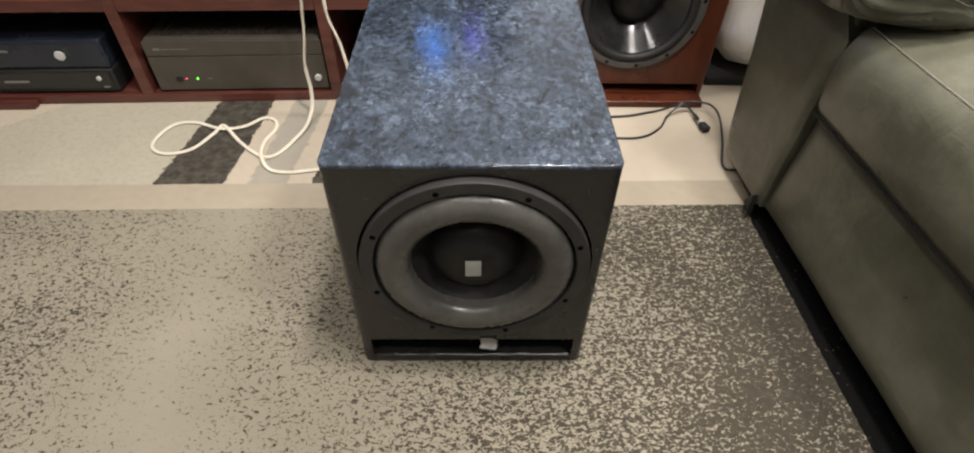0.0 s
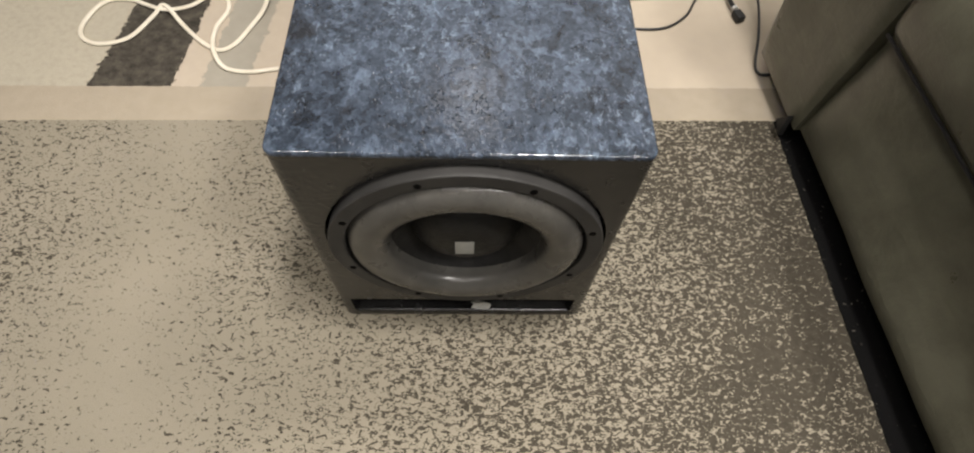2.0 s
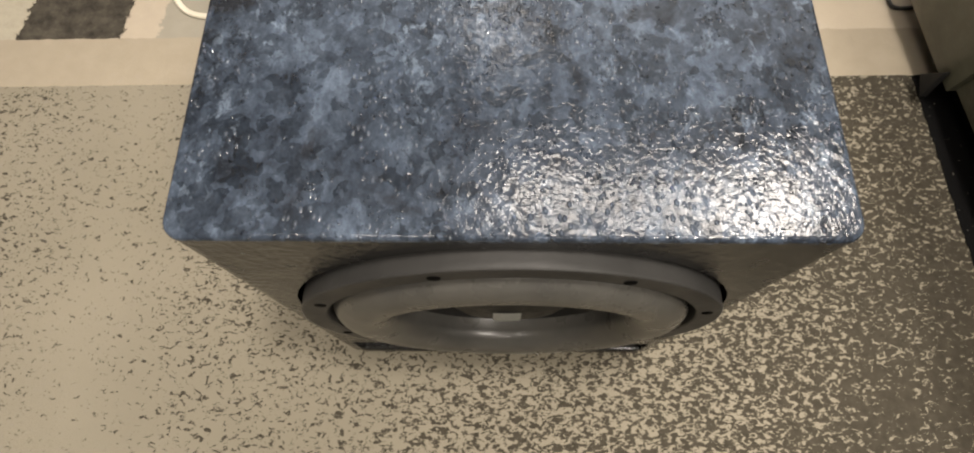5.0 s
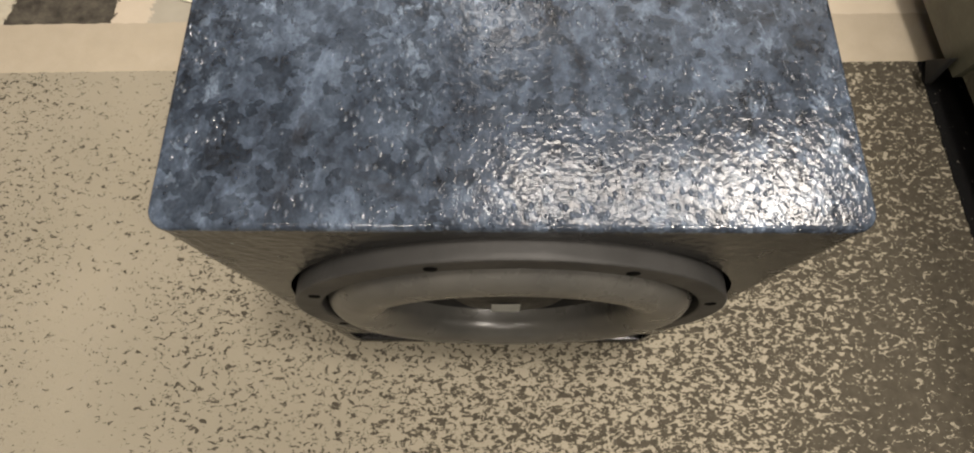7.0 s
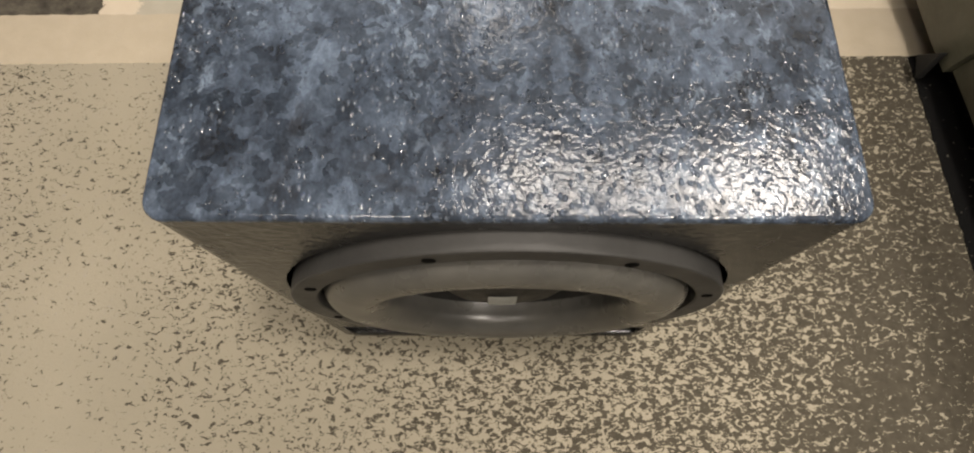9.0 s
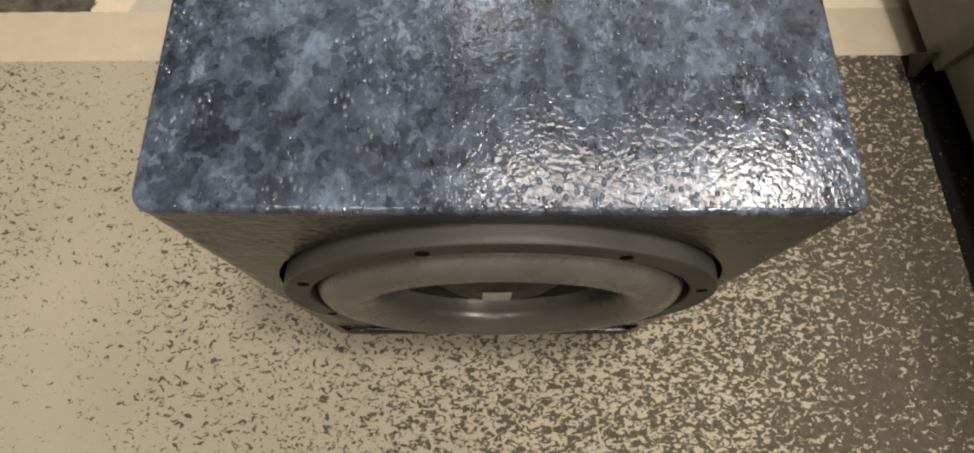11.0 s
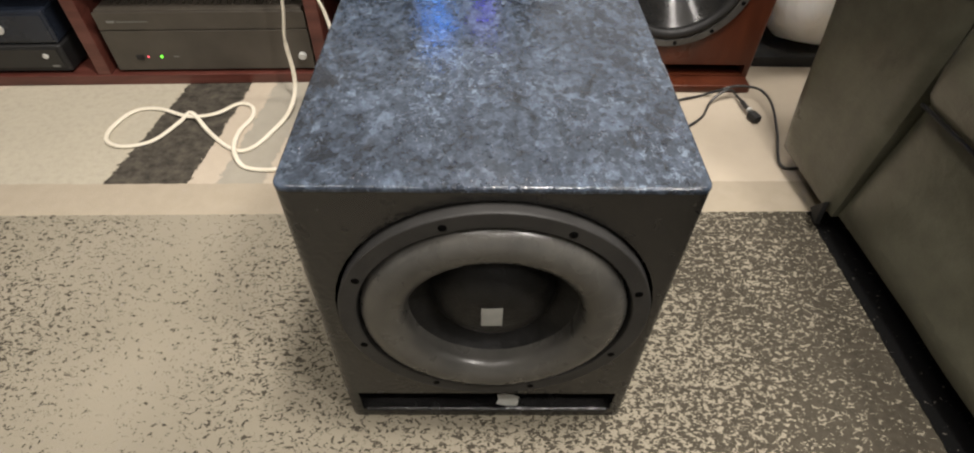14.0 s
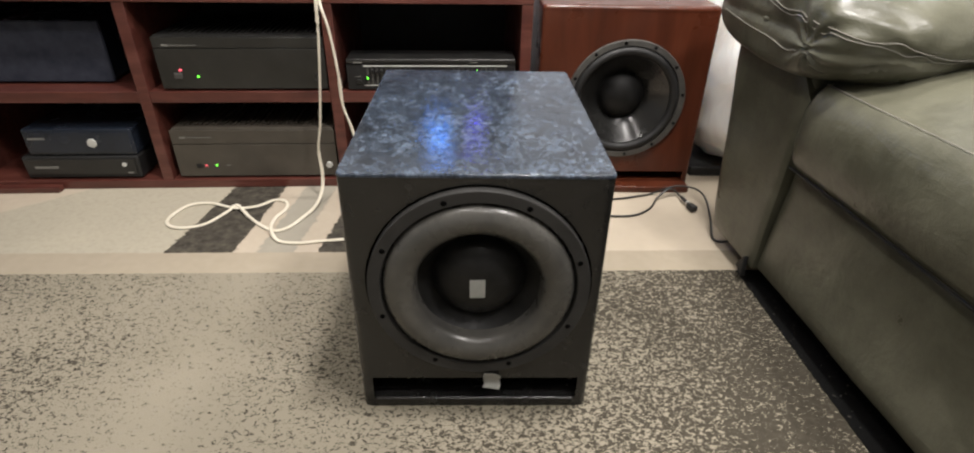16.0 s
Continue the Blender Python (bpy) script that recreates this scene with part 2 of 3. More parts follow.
PAPER = worn("pressed_paper_cone", (0.003, 0.003, 0.003), (0.010, 0.0098, 0.0095), 40, (0.38, 0.6), bump=1.0, fine=330, spec=0.28)
GLOSS_CONE = worn("glossy_black_cone", (0.012, 0.012, 0.012), (0.022, 0.022, 0.021), 12, (0.15, 0.22), bump=0.1)
GREY_FRAME = worn("grey_frame_paint", (0.045, 0.043, 0.040), (0.075, 0.072, 0.066), 20, (0.4, 0.55), bump=0.2)
HOLE = material("bolt_hole", (0.002, 0.002, 0.002), 0.9, spec=0.05)
TAPE = worn("white_tape", (0.52, 0.53, 0.50), (0.60, 0.60, 0.57), 60, (0.5, 0.6), bump=0.3)
STEEL_BLACK = worn("black_device_paint", (0.012, 0.012, 0.0115), (0.020, 0.0195, 0.0185), 12, (0.28, 0.38), bump=0.25, fine=800)
STEEL_BROWN = worn("dusty_black_device_paint", (0.052, 0.045, 0.035), (0.072, 0.062, 0.049), 10, (0.42, 0.55), bump=0.25, fine=800)
NAVY = worn("glossy_navy_plastic", (0.010, 0.014, 0.022), (0.018, 0.023, 0.034), 8, (0.18, 0.3), bump=0.05)
CLOTH = worn("navy_grille_cloth", (0.024, 0.027, 0.040), (0.040, 0.044, 0.060), 25, (0.8, 0.95), bump=0.9, fine=600, spec=0.2)
MATT = worn("matt_black_plastic", (0.006, 0.006, 0.006), (0.012, 0.012, 0.012), 10, (0.5, 0.7), bump=0.2)
CORD_WHITE = worn("cream_cable_vinyl", (0.60, 0.55, 0.44), (0.70, 0.65, 0.54), 25, (0.38, 0.5), bump=0.1)
CORD_BLACK = worn("black_cable_vinyl", (0.015, 0.015, 0.015), (0.025, 0.025, 0.025), 25, (0.3, 0.45), bump=0.1)
THREAD = worn("pale_thread", (0.14, 0.135, 0.112), (0.20, 0.19, 0.16), 60, (0.7, 0.8), bump=0.4)
SILVER = worn("silver_plastic", (0.45, 0.45, 0.42), (0.55, 0.55, 0.52), 40, (0.3, 0.4), bump=0.05)
PRINT = worn("pale_print", (0.16, 0.16, 0.15), (0.21, 0.21, 0.19), 50, (0.5, 0.6), bump=0.05)
WALL = worn("wall_paint", (0.44, 0.455, 0.47), (0.50, 0.515, 0.53), 3, (0.7, 0.9), bump=0.3, fine=200)
WHITE = worn("ceiling_paint", (0.72, 0.70, 0.65), (0.78, 0.76, 0.71), 3, (0.8, 0.9), bump=0.3, fine=150)
FLOOR = worn("beige_carpet", (0.36, 0.32, 0.25), (0.44, 0.39, 0.31), 6, (0.9, 0.95), bump=0.8, fine=500)
BRUSHED = worn("brushed_black_metal", (0.075, 0.075, 0.072), (0.10, 0.10, 0.096), 5, (0.42, 0.50), 1.0, 0.25, 900)
GREEN_LED, RED_LED = glowing("green_led", (0.15, 1.0, 0.05), 2.2), glowing("red_led", (1.0, 0.12, 0.16), 1.3)
BLUE_GLOW, VIOLET_GLOW = glowing("blue_display", (0.06, 0.28, 1.0), 24), glowing("violet_display", (0.10, 0.08, 1.0), 24)
CYAN_LED = glowing("cyan_display", (0.35, 0.9, 1.0), 0.8)


# ---- building ----
def finish(bm, name, mat, smooth=40):
    bmesh.ops.recalc_face_normals(bm, faces=bm.faces)
    for f in bm.faces:
        f.normal_update()
        f.smooth = smooth > 0 and max(abs(c) for c in f.normal) < 0.99995
    for e in bm.edges:
        if len(e.link_faces) == 2 and e.calc_face_angle(0) > radians(smooth):
            e.smooth = False
    me = bpy.data.meshes.new(name)
    bm.to_mesh(me)
    bm.free()
    me.materials.append(mat)
    return me


def thing(name, at, label, category, group=""):
    ob = new(name)
    ob.empty_display_size = 0.05
    ob.matrix_world = Matrix.Translation(at)
    return tagged(ob, label, category, group)


def place_of(ob):
    m = Matrix.Identity(4)
    while ob:
        m = ob.matrix_basis @ m if not ob.parent else ob.matrix_parent_inverse @ ob.matrix_basis @ m
        ob = ob.parent
    return m


def part(name, bm, mat, parent, label="", smooth=40):
    """One mesh under a thing or a part; its shape is given in the place's own coordinates."""
    ob = new(name, finish(bm, name, mat, smooth))
    ob.parent = parent
    ob.matrix_parent_inverse = place_of(parent).inverted()
    return tagged(ob, label)


def solo(name, bm, mat, label, category, kind="", group="", smooth=40):
    return tagged(new(name, finish(bm, name, mat, smooth)), label, category, group, kind)


def box(x0, x1, y0, y1, z0, z1, bevel=0.0, seg=2, bm=None, turn=None):
    own = bm is None
    bm = bm or bmesh.new()
    m = Matrix.LocRotScale(((x0 + x1) / 2, (y0 + y1) / 2, (z0 + z1) / 2), turn, (x1 - x0, y1 - y0, z1 - z0))
    made = bmesh.ops.create_cube(bm, size=1, matrix=m)["verts"]
    if bevel and own:
        bmesh.ops.bevel(bm, geom=bm.edges[:], offset=bevel, segments=seg, profile=0.5, affect="EDGES")
    return bm


def lathe(profile, cx, cz, y0, n=72, bm=None, close=False):
    """A turned shape round an axis along y: profile rows are radius, y."""
    bm = bm or bmesh.new()
    rings = []
    for r, y in profile:
        if r < 1e-5:
            rings.append([bm.verts.new((cx, y0 + y, cz))])
        else:
            rings.append([bm.verts.new((cx + r * math.cos(2 * math.pi * i / n), y0 + y, cz + r * math.sin(2 * math.pi * i / n))) for i in range(n)])
    pairs = list(zip(rings, rings[1:])) + ([(rings[-1], rings[0])] if close else [])
    for a, b in pairs:
        for i in range(n):
            j = (i + 1) % n
            if len(a) == 1 and len(b) > 1:
                bm.faces.new((a[0], b[i], b[j]))
            elif len(b) == 1 and len(a) > 1:
                bm.faces.new((a[i], a[j], b[0]))
            elif len(a) > 1:
                bm.faces.new((a[i], a[j], b[j], b[i]))
    return bm


def arc(cr, cy, rad, a0, a1, n):
    return [(cr + rad * math.cos(radians(a0 + (a1 - a0) * i / n)), cy + rad * math.sin(radians(a0 + (a1 - a0) * i / n))) for i in range(n + 1)]


def smooth_line(pts, step=8):
    pts = [Vector(p) for p in pts]
    pts = [2 * pts[0] - pts[1]] + pts + [2 * pts[-1] - pts[-2]]
    out = []
    for a, b, c, d in zip(pts, pts[1:], pts[2:], pts[3:]):
        for i in range(step):
            t = i / step
            out.append(0.5 * (2 * b + (c - a) * t + (2 * a - 5 * b + 4 * c - d) * t * t + (3 * b - a - 3 * c + d) * t ** 3))
    return out + [pts[-2]]


def tube(pts, ra, rb=None, n=8, step=8, bm=None, up=(0, 0, 1)):
    """A cable along points; ra across, rb upwards."""
    rb = rb or ra
    bm = bm or bmesh.new()
    line = smooth_line(pts, step)
    rings = []
    for i, p in enumerate(line):
        d = (line[min(i + 1, len(line) - 1)] - line[max(i - 1, 0)]).normalized()
        side = d.cross(Vector(up))
        side = side.normalized() if side.length > 0.05 else Vector((1, 0, 0))
        top = side.cross(d).normalized()
        rings.append([bm.verts.new(p + side * ra * math.cos(2 * math.pi * k / n) + top * rb * math.sin(2 * math.pi * k / n)) for k in range(n)])
    for a, b in zip(rings, rings[1:]):
        for k in range(n):
            bm.faces.new((a[k], a[(k + 1) % n], b[(k + 1) % n], b[k]))
    bm.faces.new(rings[0][::-1])
    bm.faces.new(rings[-1])
    return bm


def loop_edges(bm, pts):
    vs = [bm.verts.new(p) for p in pts]
    return vs, [bm.edges.new((a, b)) for a, b in zip(vs, vs[1:] + vs[:1])]


def cabinet_shell(x0, x1, y0, y1, z0, z1, corner, hole, slot, slot_deep):
    """A loudspeaker cabinet: rounded upright edges, a round hole and a slot through its front, the slot a tunnel."""
    bm = bmesh.new()
    plan = []
    for cx, cy, a in ((x1 - corner, y0 + corner, -90), (x1 - corner, y1 - corner, 0), (x0 + corner, y1 - corner, 90), (x0 + corner, y0 + corner, 180)):
        plan += arc(cx, cy, corner, a, a + 90, 6)
    low = [bm.verts.new((x, y, z0)) for x, y in plan]
    top = [bm.verts.new((x, y, z1)) for x, y in plan]
    for i in range(len(plan) - 1):
        bm.faces.new((low[i], low[i + 1], top[i + 1], top[i]))
    bm.faces.new(low[::-1])
    bm.faces.new(top)
    hx, hz, hr = hole
    ring, e1 = loop_edges(bm, [(hx + hr * math.cos(2 * math.pi * i / 48), y0, hz + hr * math.sin(2 * math.pi * i / 48)) for i in range(48)])
    sx0, sx1, sz0, sz1 = slot
    mouth, e2 = loop_edges(bm, [(sx0, y0, sz0), (sx1, y0, sz0), (sx1, y0, sz1), (sx0, y0, sz1)])
    e0 = []
    for a, b in ((low[-1], low[0]), (low[0], top[0]), (top[0], top[-1]), (top[-1], low[-1])):
        e0.append(bm.edges.get((a, b)) or bm.edges.new((a, b)))
    bmesh.ops.triangle_fill(bm, edges=e0 + e1 + e2, use_beauty=True, normal=(0, -1, 0))
    for vs, deep in ((ring, 0.09), (mouth, slot_deep)):
        back = [bm.verts.new(v.co + Vector((0, deep, 0))) for v in vs]
        for i in range(len(vs)):
            j = (i + 1) % len(vs)
            bm.faces.new((vs[i], vs[j], back[j], back[i]))
        bm.faces.new(back)
    return bm


def slab(x0, x1, y0, y1, z0, z1, corner, round_top):
    """A flat panel with rounded corners in plan and a softened upper edge."""
    bm = bmesh.new()
    rings = []
    for inset, z in [(0, z0)] + [(round_top * (1 - math.cos(a)), z1 - round_top * (1 - math.sin(a))) for a in (0, 0.4, 0.8, 1.2, 1.5708)]:
        r = corner - inset
        ring = []
        for cx, cy, a in ((x1 - corner, y0 + corner, -90), (x1 - corner, y1 - corner, 0), (x0 + corner, y1 - corner, 90), (x0 + corner, y0 + corner, 180)):
            ring += [bm.verts.new((x, y, z)) for x, y in arc(cx, cy, r, a, a + 90, 6)]
        rings.append(ring)
    n = len(rings[0])
    for a, b in zip(rings, rings[1:]):
        for i in range(n):
            bm.faces.new((a[i], a[(i + 1) % n], b[(i + 1) % n], b[i]))
    bm.faces.new(rings[0][::-1])
    bm.faces.new(rings[-1])
    return bm


# ---- room ----
X0, X1, Y0, Y1, ZC = -3.2, 2.3, -3.4, 1.32, 2.32
solo("floor", box(X0 - 0.1, X1 + 0.1, Y0 - 0.1, Y1 + 0.1, -0.15, -0.010), FLOOR, "beige carpeted floor under the rug", "floor", "structure")
solo("ceiling", box(X0 - 0.1, X1 + 0.1, Y0 - 0.1, Y1 + 0.1, ZC, ZC + 0.1), WHITE, "plain white painted ceiling of the room", "ceiling", "structure")
solo("wall_north", box(X0, X1, Y1, Y1 + 0.1, -0.010, ZC), WALL, "plain grey wall behind the media rack", "wall", "structure")
solo("wall_south", box(X0, X1, Y0 - 0.1, Y0, -0.010, ZC), WALL, "plain grey wall closing the room", "wall", "structure")
solo("wall_east", box(X1, X1 + 0.1, Y0, Y1, -0.010, ZC), WALL, "plain grey wall behind the sofa", "wall", "structure")
solo("wall_west", box(X0 - 0.1, X0, Y0, Y1, -0.010, ZC), WALL, "plain grey wall closing the room", "wall", "structure")
solo("area_rug", slab(-1.9, 1.05, -1.6, 1.2, -0.010, 0.0, 0.02, 0.004), RUG, "beige rug with dark flecks, plain band and charcoal stripes", "rug")


# ---- the blue-topped subwoofer ----
def subwoofer():
    W, D, H, F = 0.1775, 0.477, 0.411, 0.0
    sub = thing("subwoofer", (0, D / 2, 0), "black subwoofer with mottled blue hammered top on the rug", "subwoofer")
    part("cabinet", cabinet_shell(-W, W, F, D, 0.0, H - 0.005, 0.011, (0.004, 0.239, 0.1585), (-0.160, 0.160, 0.018, 0.062), 0.26), BLACK, sub, "black textured paint over a box with a slot port")
    part("top_panel", slab(-W - 0.0005, W + 0.0005, F - 0.0005, D + 0.0005, H - 0.005, H, 0.0115, 0.003), BLUE, sub, "mottled blue and black glossy hammered paint")
    cx, cz = 0.004, 0.239
    drv = part("driver_frame", lathe([(0.127, 0.02), (0.1515, 0.012), (0.1540, 0.006), (0.1545, 0.002), (0.1545, -0.0092), (0.1541, -0.0102), (0.1532, -0.0107), (0.1380, -0.0107), (0.1368, -0.0100), (0.1352, -0.002), (0.1345, 0.012)], cx, cz, F, 96), FLANGE, sub, "dark grey cast ring", 14)
    part("surround", lathe([(0.1350, 0.006), (0.1335, 0.0)] + [(0.1110 + 0.0225 * math.cos(a * math.pi / 22), -0.001 - 0.0185 * math.sin(a * math.pi / 22)) for a in range(23)] + [(0.0885, 0.002), (0.0870, 0.010), (0.0845, 0.012)], cx, cz, F, 96), RUBBER, sub, "wide grey rubber half roll")
    part("cone", lathe([(0.088, 0.008), (0.085, 0.0115), (0.066, 0.030), (0.060, 0.036), (0.04, 0.046)], cx, cz, F, 96), PAPER, sub, "black paper cone")
    cap = part("dust_cap", lathe([(0.0675, 0.0295), (0.066, 0.027), (0.061, 0.017), (0.050, 0.0065), (0.036, -0.001), (0.019, -0.0045), (0, -0.0055)], cx, cz, F, 72), PAPER, sub, "domed black cap")
    for i in range(8):
        a = radians(18.6 + 45 * i)
        hx, hz = cx + 0.1440 * math.cos(a), cz + 0.1440 * math.sin(a)
        part("bolt", lathe([(0.0040, 0.0010), (0.0040, -0.0004), (0.0034, -0.0007), (0, -0.0006)], hx, hz, F - 0.0107, 14), HOLE, drv, "black socket bolt")
    part("port_lip", box(-0.1585, 0.1585, F - 0.0022, F + 0.020, 0.0030, 0.0195, 0.0045, 4), BLACK, sub, "rounded glossy lip under the slot port")
    # tapes
    bm = bmesh.new()
    for i in range(5):
        for j in range(4):
            u, v = -0.0108 + 0.0216 * i / 4, -0.0155 + 0.031 * j / 3
            r2 = u * u + v * v
            bm.verts.new((cx - 0.002 + u + 0.001 * v, F - 0.0066 + 3.0 * r2, cz - 0.001 + v + 0.03 * u))
    bm.verts.ensure_lookup_table()
    for i in range(4):
        for j in range(3):
            a = i * 4 + j
            bm.faces.new([bm.verts[k] for k in (a, a + 4, a + 5, a + 1)])
    bmesh.ops.solidify(bm, geom=bm.faces[:], thickness=0.0006)
    part("tape", bm, TAPE, cap, "square of pale tape")
    bm = bmesh.new()
    rows = [(0.0840, F - 0.0130), (0.0790, F - 0.0125), (0.072, F - 0.006), (0.064, F - 0.004), (0.055, F - 0.0055), (0.049, F - 0.009)]
    for k, (z, y) in enumerate(rows):
        for i in range(4):
            bm.verts.new((0.0125 + 0.0085 * i + 0.0018 * math.sin(k * 2.1), y - 0.0012 * math.sin(i * 2 + k), z + 0.0022 * math.sin(i * 1.3) - 0.0012 * i))
    bm.verts.ensure_lookup_table()
    for k in range(len(rows) - 1):
        for i in range(3):
            a = k * 4 + i
            bm.faces.new([bm.verts[q] for q in (a, a + 1, a + 5, a + 4)])
    bmesh.ops.solidify(bm, geom=bm.faces[:], thickness=0.0006)
    part("tape", bm, TAPE, sub, "crumpled strip of pale tape")
    return sub


subwoofer()


# ---- the wooden subwoofer ----
def wooden_subwoofer():
    x0, x1, y0, y1, H = 0.160, 0.598, 0.80, 1.26, 0.484
    sub = thing("subwoofer", (0.39, 1.0, 0), "red-brown veneered subwoofer with black driver beside the rack", "subwoofer")
    part("cabinet", cabinet_shell(x0, x1, y0, y1, 0.0, H - 0.012, 0.008, (0.389, 0.249, 0.137), (x0 + 0.03, x1 - 0.016, 0.020, 0.046), 0.3), VENEER, sub)
    part("foot_board", box(x0 + 0.012, x1 - 0.006, 0.757, y0 + 0.001, 0.0, 0.0185, 0.004, 3), VENEER, sub, "low board before the port")
    part("top_panel", slab(x0 - 0.001, x1 + 0.001, y0 - 0.001, y1 + 0.001, H - 0.012, H, 0.012, 0.009), VENEER, sub, "rounded glossy top")
    cx, cz = 0.389, 0.249
    ring = part("driver_frame", lathe([(0.12, 0.02), (0.156, 0), (0.1565, -0.002), (0.1565, -0.006), (0.155, -0.008), (0.142, -0.008), (0.140, -0.006), (0.139, 0.0), (0.1385, 0.008)], cx, cz, y0, 96), GREY_FRAME, sub, "grey metal ring")
    part("surround", lathe([(0.1395, 0.006)] + arc(0.1285, -0.002, 0.0105, 0, -180, 12) + [(0.118, 0.004)], cx, cz, y0, 96), MATT, sub, "black foam roll")
    part("cone", lathe([(0.1185, 0.002), (0.112, 0.008), (0.085, 0.034), (0.062, 0.054), (0.04, 0.07)], cx, cz, y0, 96), GLOSS_CONE, sub, "glossy black cone")
    part("dust_cap", lathe([(0.063, 0.054), (0.060, 0.047), (0.052, 0.036), (0.038, 0.026), (0.02, 0.0205), (0, 0.019)], cx, cz, y0, 64), PAPER, sub, "black paper dome")
    for i in range(12):
        a = radians(7 + 30 * i)
        part("bolt", lathe([(0.0045, 0.001), (0.0045, -0.0005), (0.0038, -0.0008), (0, -0.0007)], cx + 0.1485 * math.cos(a), cz + 0.1485 * math.sin(a), y0 - 0.008, 12), HOLE, ring)


wooden_subwoofer()


# ---- media rack ----
def turned(ob):
    """The rack stands at a slight angle to the subwoofer: turn a thing with it."""
    pivot = Matrix.Translation((0.138, 0.80, 0))
    ob.matrix_basis = Matrix.Translation((0, 0.008, 0)) @ pivot @ pose(0, 0, 0, 0, 0, 2.4) @ pivot.inverted() @ ob.matrix_basis


def media_rack():
    rack = thing("media_rack", (-0.6, 1.0, 0), "dark red stained wooden media rack with open bays", "media rack")
    y0, y1 = 0.80, 1.24
    part("bottom_board", box(-1.36, 0.138, y0 - 0.002, y1, 0.0, 0.024, 0.002), WOOD, rack)
    for x0, x1 in ((-1.330, -0.851), (-0.823, -0.374), (-0.346, 0.110)):
        part("shelf", box(x0, x1, y0 + 0.001, y1, 0.239, 0.268, 0.002), WOOD, rack)
    part("top_board", box(-1.36, 0.138, y0 - 0.002, y1, 0.481, 0.506, 0.002), WOOD, rack)
    for x in (-1.345, -0.837, -0.360, 0.124):
        part("upright", box(x - 0.0137, x + 0.0137, y0, y1, 0.024, 0.481, 0.0015), WOOD, rack)
    part("back_panel", box(-1.36, 0.138, y1, y1 + 0.008, 0.0, 0.506), MATT, rack, "black back panel")
    part("plinth", box(-1.36, -1.115, 0.774, 0.797, 0.0, 0.016, 0.002), WOOD, rack)
    turned(rack)


media_rack()


def amplifier(x0, x1, y0, z0, z1, mat, label, rocker):
    amp = thing("amplifier", ((x0 + x1) / 2, y0 + 0.15, z0), label, "amplifier", "amplifiers in the rack")
    h = z1 - z0
    cut = 0.23 if rocker else 0.31
    part("case", box(x0 + 0.004, x1 - 0.004, y0 + 0.004, y0 + 0.33, z0 + 0.006, z1, 0.003), mat, amp)
    face = BRUSHED if rocker else mat
    part("front_panel", box(x0, x1, y0, y0 + 0.005, z0 + 0.006, z1 - h * cut, 0.0015), face, amp)
    part("upper_panel", box(x0, x1, y0, y0 + 0.005, z1 - h * cut + 0.002, z1 - 0.004, 0.0015), face, amp)
    part("marking", box(x0 + 0.022, x0 + 0.038, y0 - 0.0008, y0 + 0.001, z1 - 0.026, z1 - 0.0215), PRINT, amp, "small pale print")
    part("marking", box(x0 + 0.042, x0 + 0.105, y0 - 0.0008, y0 + 0.001, z1 - 0.0245, z1 - 0.0232), PRINT, amp, "thin pale line")
    zs = z0 + h * 0.27
    if rocker:
        part("switch", box(x0 + 0.036, x0 + 0.056, y0 - 0.004, y0 + 0.002, zs - 0.006, zs + 0.010, 0.002), GREY_FRAME, amp, "grey rocker switch")
        part("lamp", box(x0 + 0.050, x0 + 0.056, y0 - 0.003, y0 + 0.001, zs + 0.014, zs + 0.0185, 0.001), RED_LED, amp, "red light")
        gx = x0 + 0.093
    else:
        part("switch", box(x0 + 0.050, x0 + 0.066, y0 - 0.003, y0 + 0.002, zs - 0.006, zs + 0.005, 0.001), MATT, amp, "black switch")
        part("lamp", box(x0 + 0.073, x0 + 0.077, y0 - 0.002, y0 + 0.001, zs - 0.0018, zs + 0.0018, 0.0008), RED_LED, amp, "red light")
        gx = x0 + 0.103
        part("marking", box(x0 + 0.128, x0 + 0.140, y0 - 0.0008, y0 + 0.001, zs - 0.001, zs + 0.001), PRINT, amp, "small pale print")
    part("lamp", lathe([(0.0027, 0.001), (0.0027, -0.0012), (0.0016, -0.0024), (0, -0.0027)], gx, zs, y0, 12), GREEN_LED, amp, "green light")
    part("knob", lathe([(0.0085, 0.001), (0.0085, -0.006), (0.007, -0.008), (0, -0.008)], x1 - 0.022, zs, y0, 20), SILVER if not rocker else STEEL_BLACK, amp, "small round knob")
    for i in range(26):
        x = x0 + 0.03 + i * (x1 - x0 - 0.06) / 25
        part("fin", box(x - 0.002, x + 0.002, y0 + 0.03, y0 + 0.25, z1, z1 + 0.004), mat, amp)
    turned(amp)
    return amp


amplifier(-0.787, -0.378, 0.806, 0.268, 0.405, STEEL_BLACK, "black power amplifier with red switch and green light", True)
amplifier(-0.806, -0.379, 0.808, 0.024, 0.166, STEEL_BROWN, "dusty dark brown power amplifier with green light", False)


